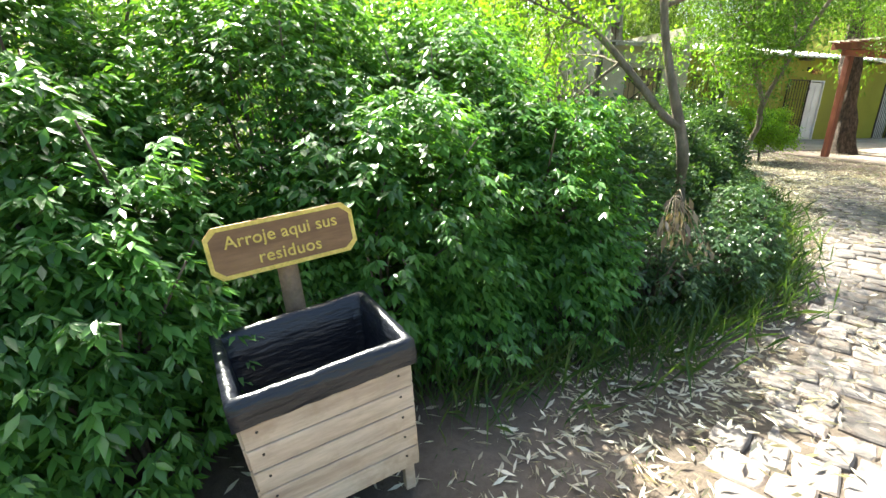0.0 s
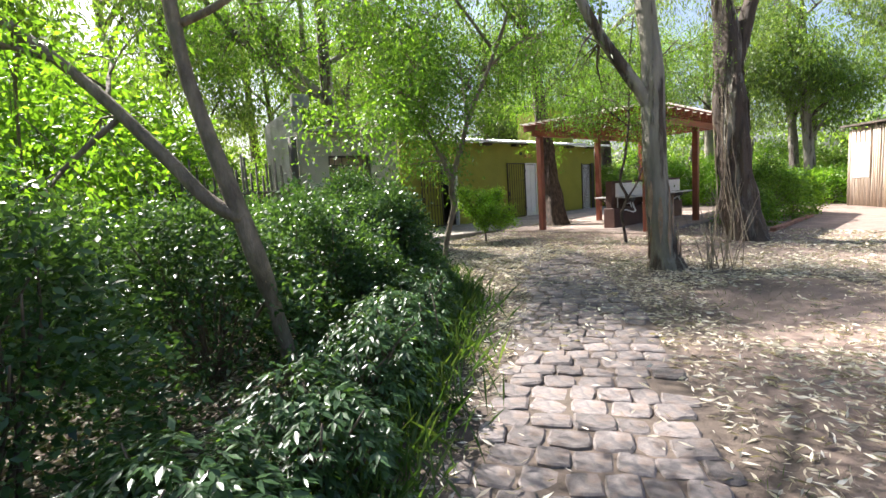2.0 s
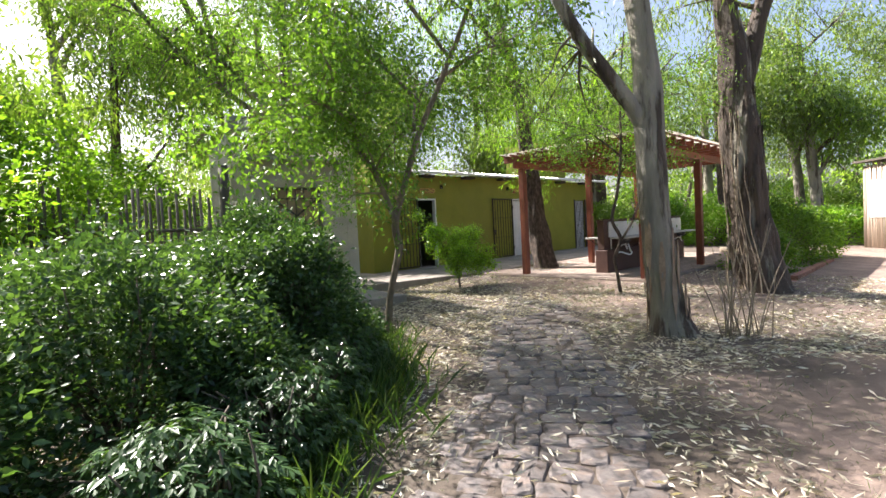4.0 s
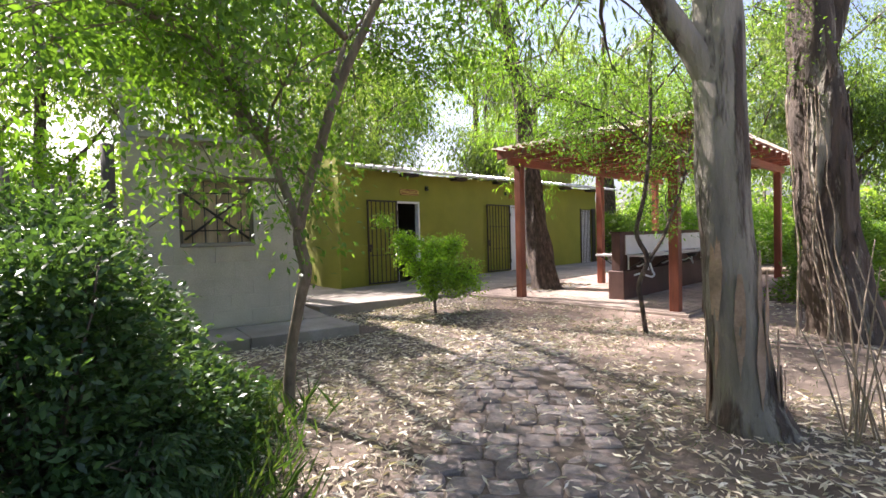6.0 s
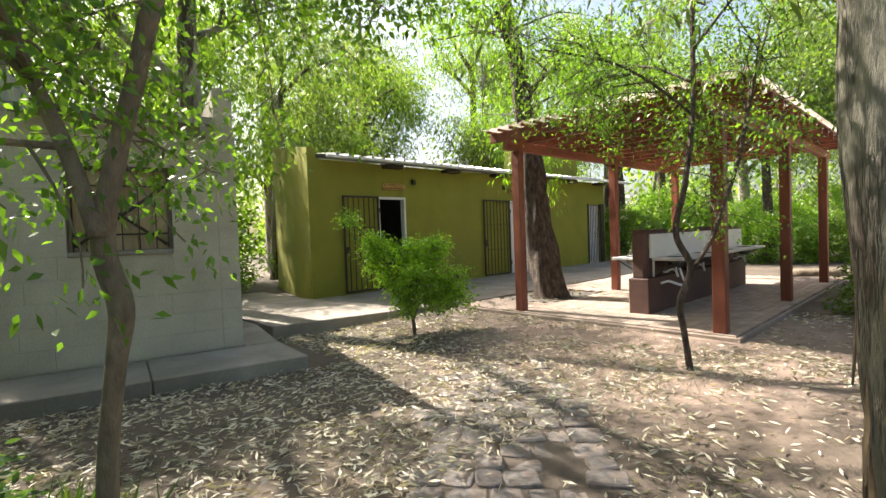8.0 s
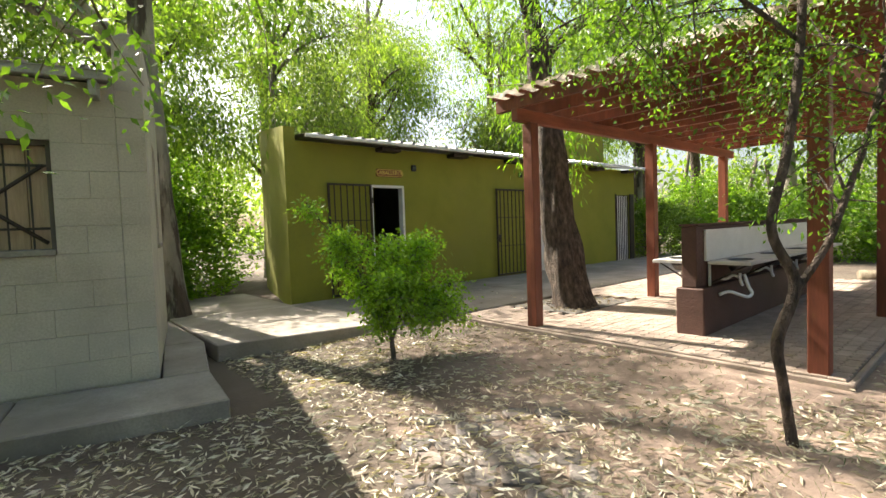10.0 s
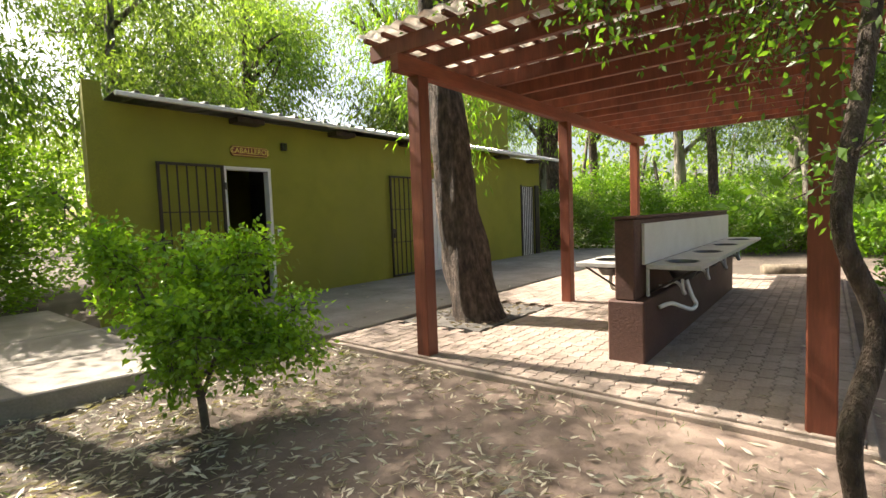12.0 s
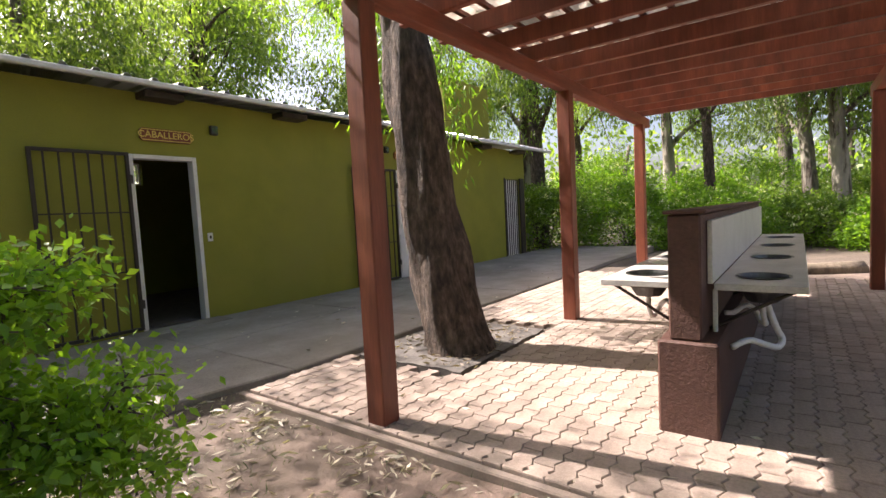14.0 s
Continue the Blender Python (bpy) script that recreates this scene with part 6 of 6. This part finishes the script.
def paver_mesh():
    """A wavy-sided interlocking paver, 0.22 x 0.11."""
    bm = bmesh.new()
    L, Wd, z, a = 0.108, 0.053, 0.034, 0.012
    side = [(L * (k - 4) / 4, (0, a, 0, -a)[k % 4]) for k in range(9)]
    pts = [(x, -Wd + h) for x, h in side] + [(L - 0.003, 0.0)] + [(x, Wd + h) for x, h in reversed(side)] + [(-L + 0.003, 0.0)]
    c = [(x * 0.955, y * 0.92) for x, y in pts]
    lo = [bm.verts.new((x, y, 0)) for x, y in pts]
    mid = [bm.verts.new((x, y, z - 0.006)) for x, y in pts]
    top = [bm.verts.new((x, y, z)) for x, y in c]
    n = len(pts)
    for p, q in ((lo, mid), (mid, top)):
        for k in range(n):
            bm.faces.new((p[k], p[(k + 1) % n], q[(k + 1) % n], q[k]))
    bm.faces.new(top)
    me = bpy.data.meshes.new("paver")
    bm.to_mesh(me)
    bm.free()
    me.materials.append(M_PAVER)
    return me


PAVER = paver_mesh()
patio = thing("pavement_pavers", (14.7, 5.72, 0.065), "patio of interlocking wavy pinkish pavers", "pavement", kind="structure")
V, F, count = [], [], 0
pv = [v.co.copy() for v in PAVER.vertices]
pf = [tuple(p.vertices) for p in PAVER.polygons]
rg = random.Random(31)
j = 0
y = 0.058
while y < 4.2:
    if j % 2:
        m = pose(0.0545, y, 0) @ Matrix.Diagonal((0.5, 1, 1, 1))
        o = len(V)
        V += [tuple(m @ v) for v in pv]
        F += [tuple(i + o for i in f) for f in pf]
    x = 0.11 + (0.10975 if j % 2 else 0)
    while x < 6.82:
        wx, wy = 14.7 + x, 5.72 + y
        if not (15.65 < wx < 17.35 and 8.7 < wy < 9.9):
            m = pose(x, y, rg.uniform(-0.002, 0.002), rg.uniform(-0.6, 0.6), rg.uniform(-0.6, 0.6), rg.uniform(-0.8, 0.8))
            if wx < 17.0 and wy > 6.2 and count < 300:
                ob = new("paver", PAVER)
                ob.parent = patio
                ob.matrix_local = m
                count += 1
            else:
                o = len(V)
                V += [tuple(m @ v) for v in pv]
                F += [tuple(i + o for i in f) for f in pf]
        x += 0.2195
    y += 0.1095
    j += 1
me = bpy.data.meshes.new("far_pavers")
me.from_pydata(V, [], F)
tagged(part("far_pavers", me, M_PAVER, patio), kind="stuff")
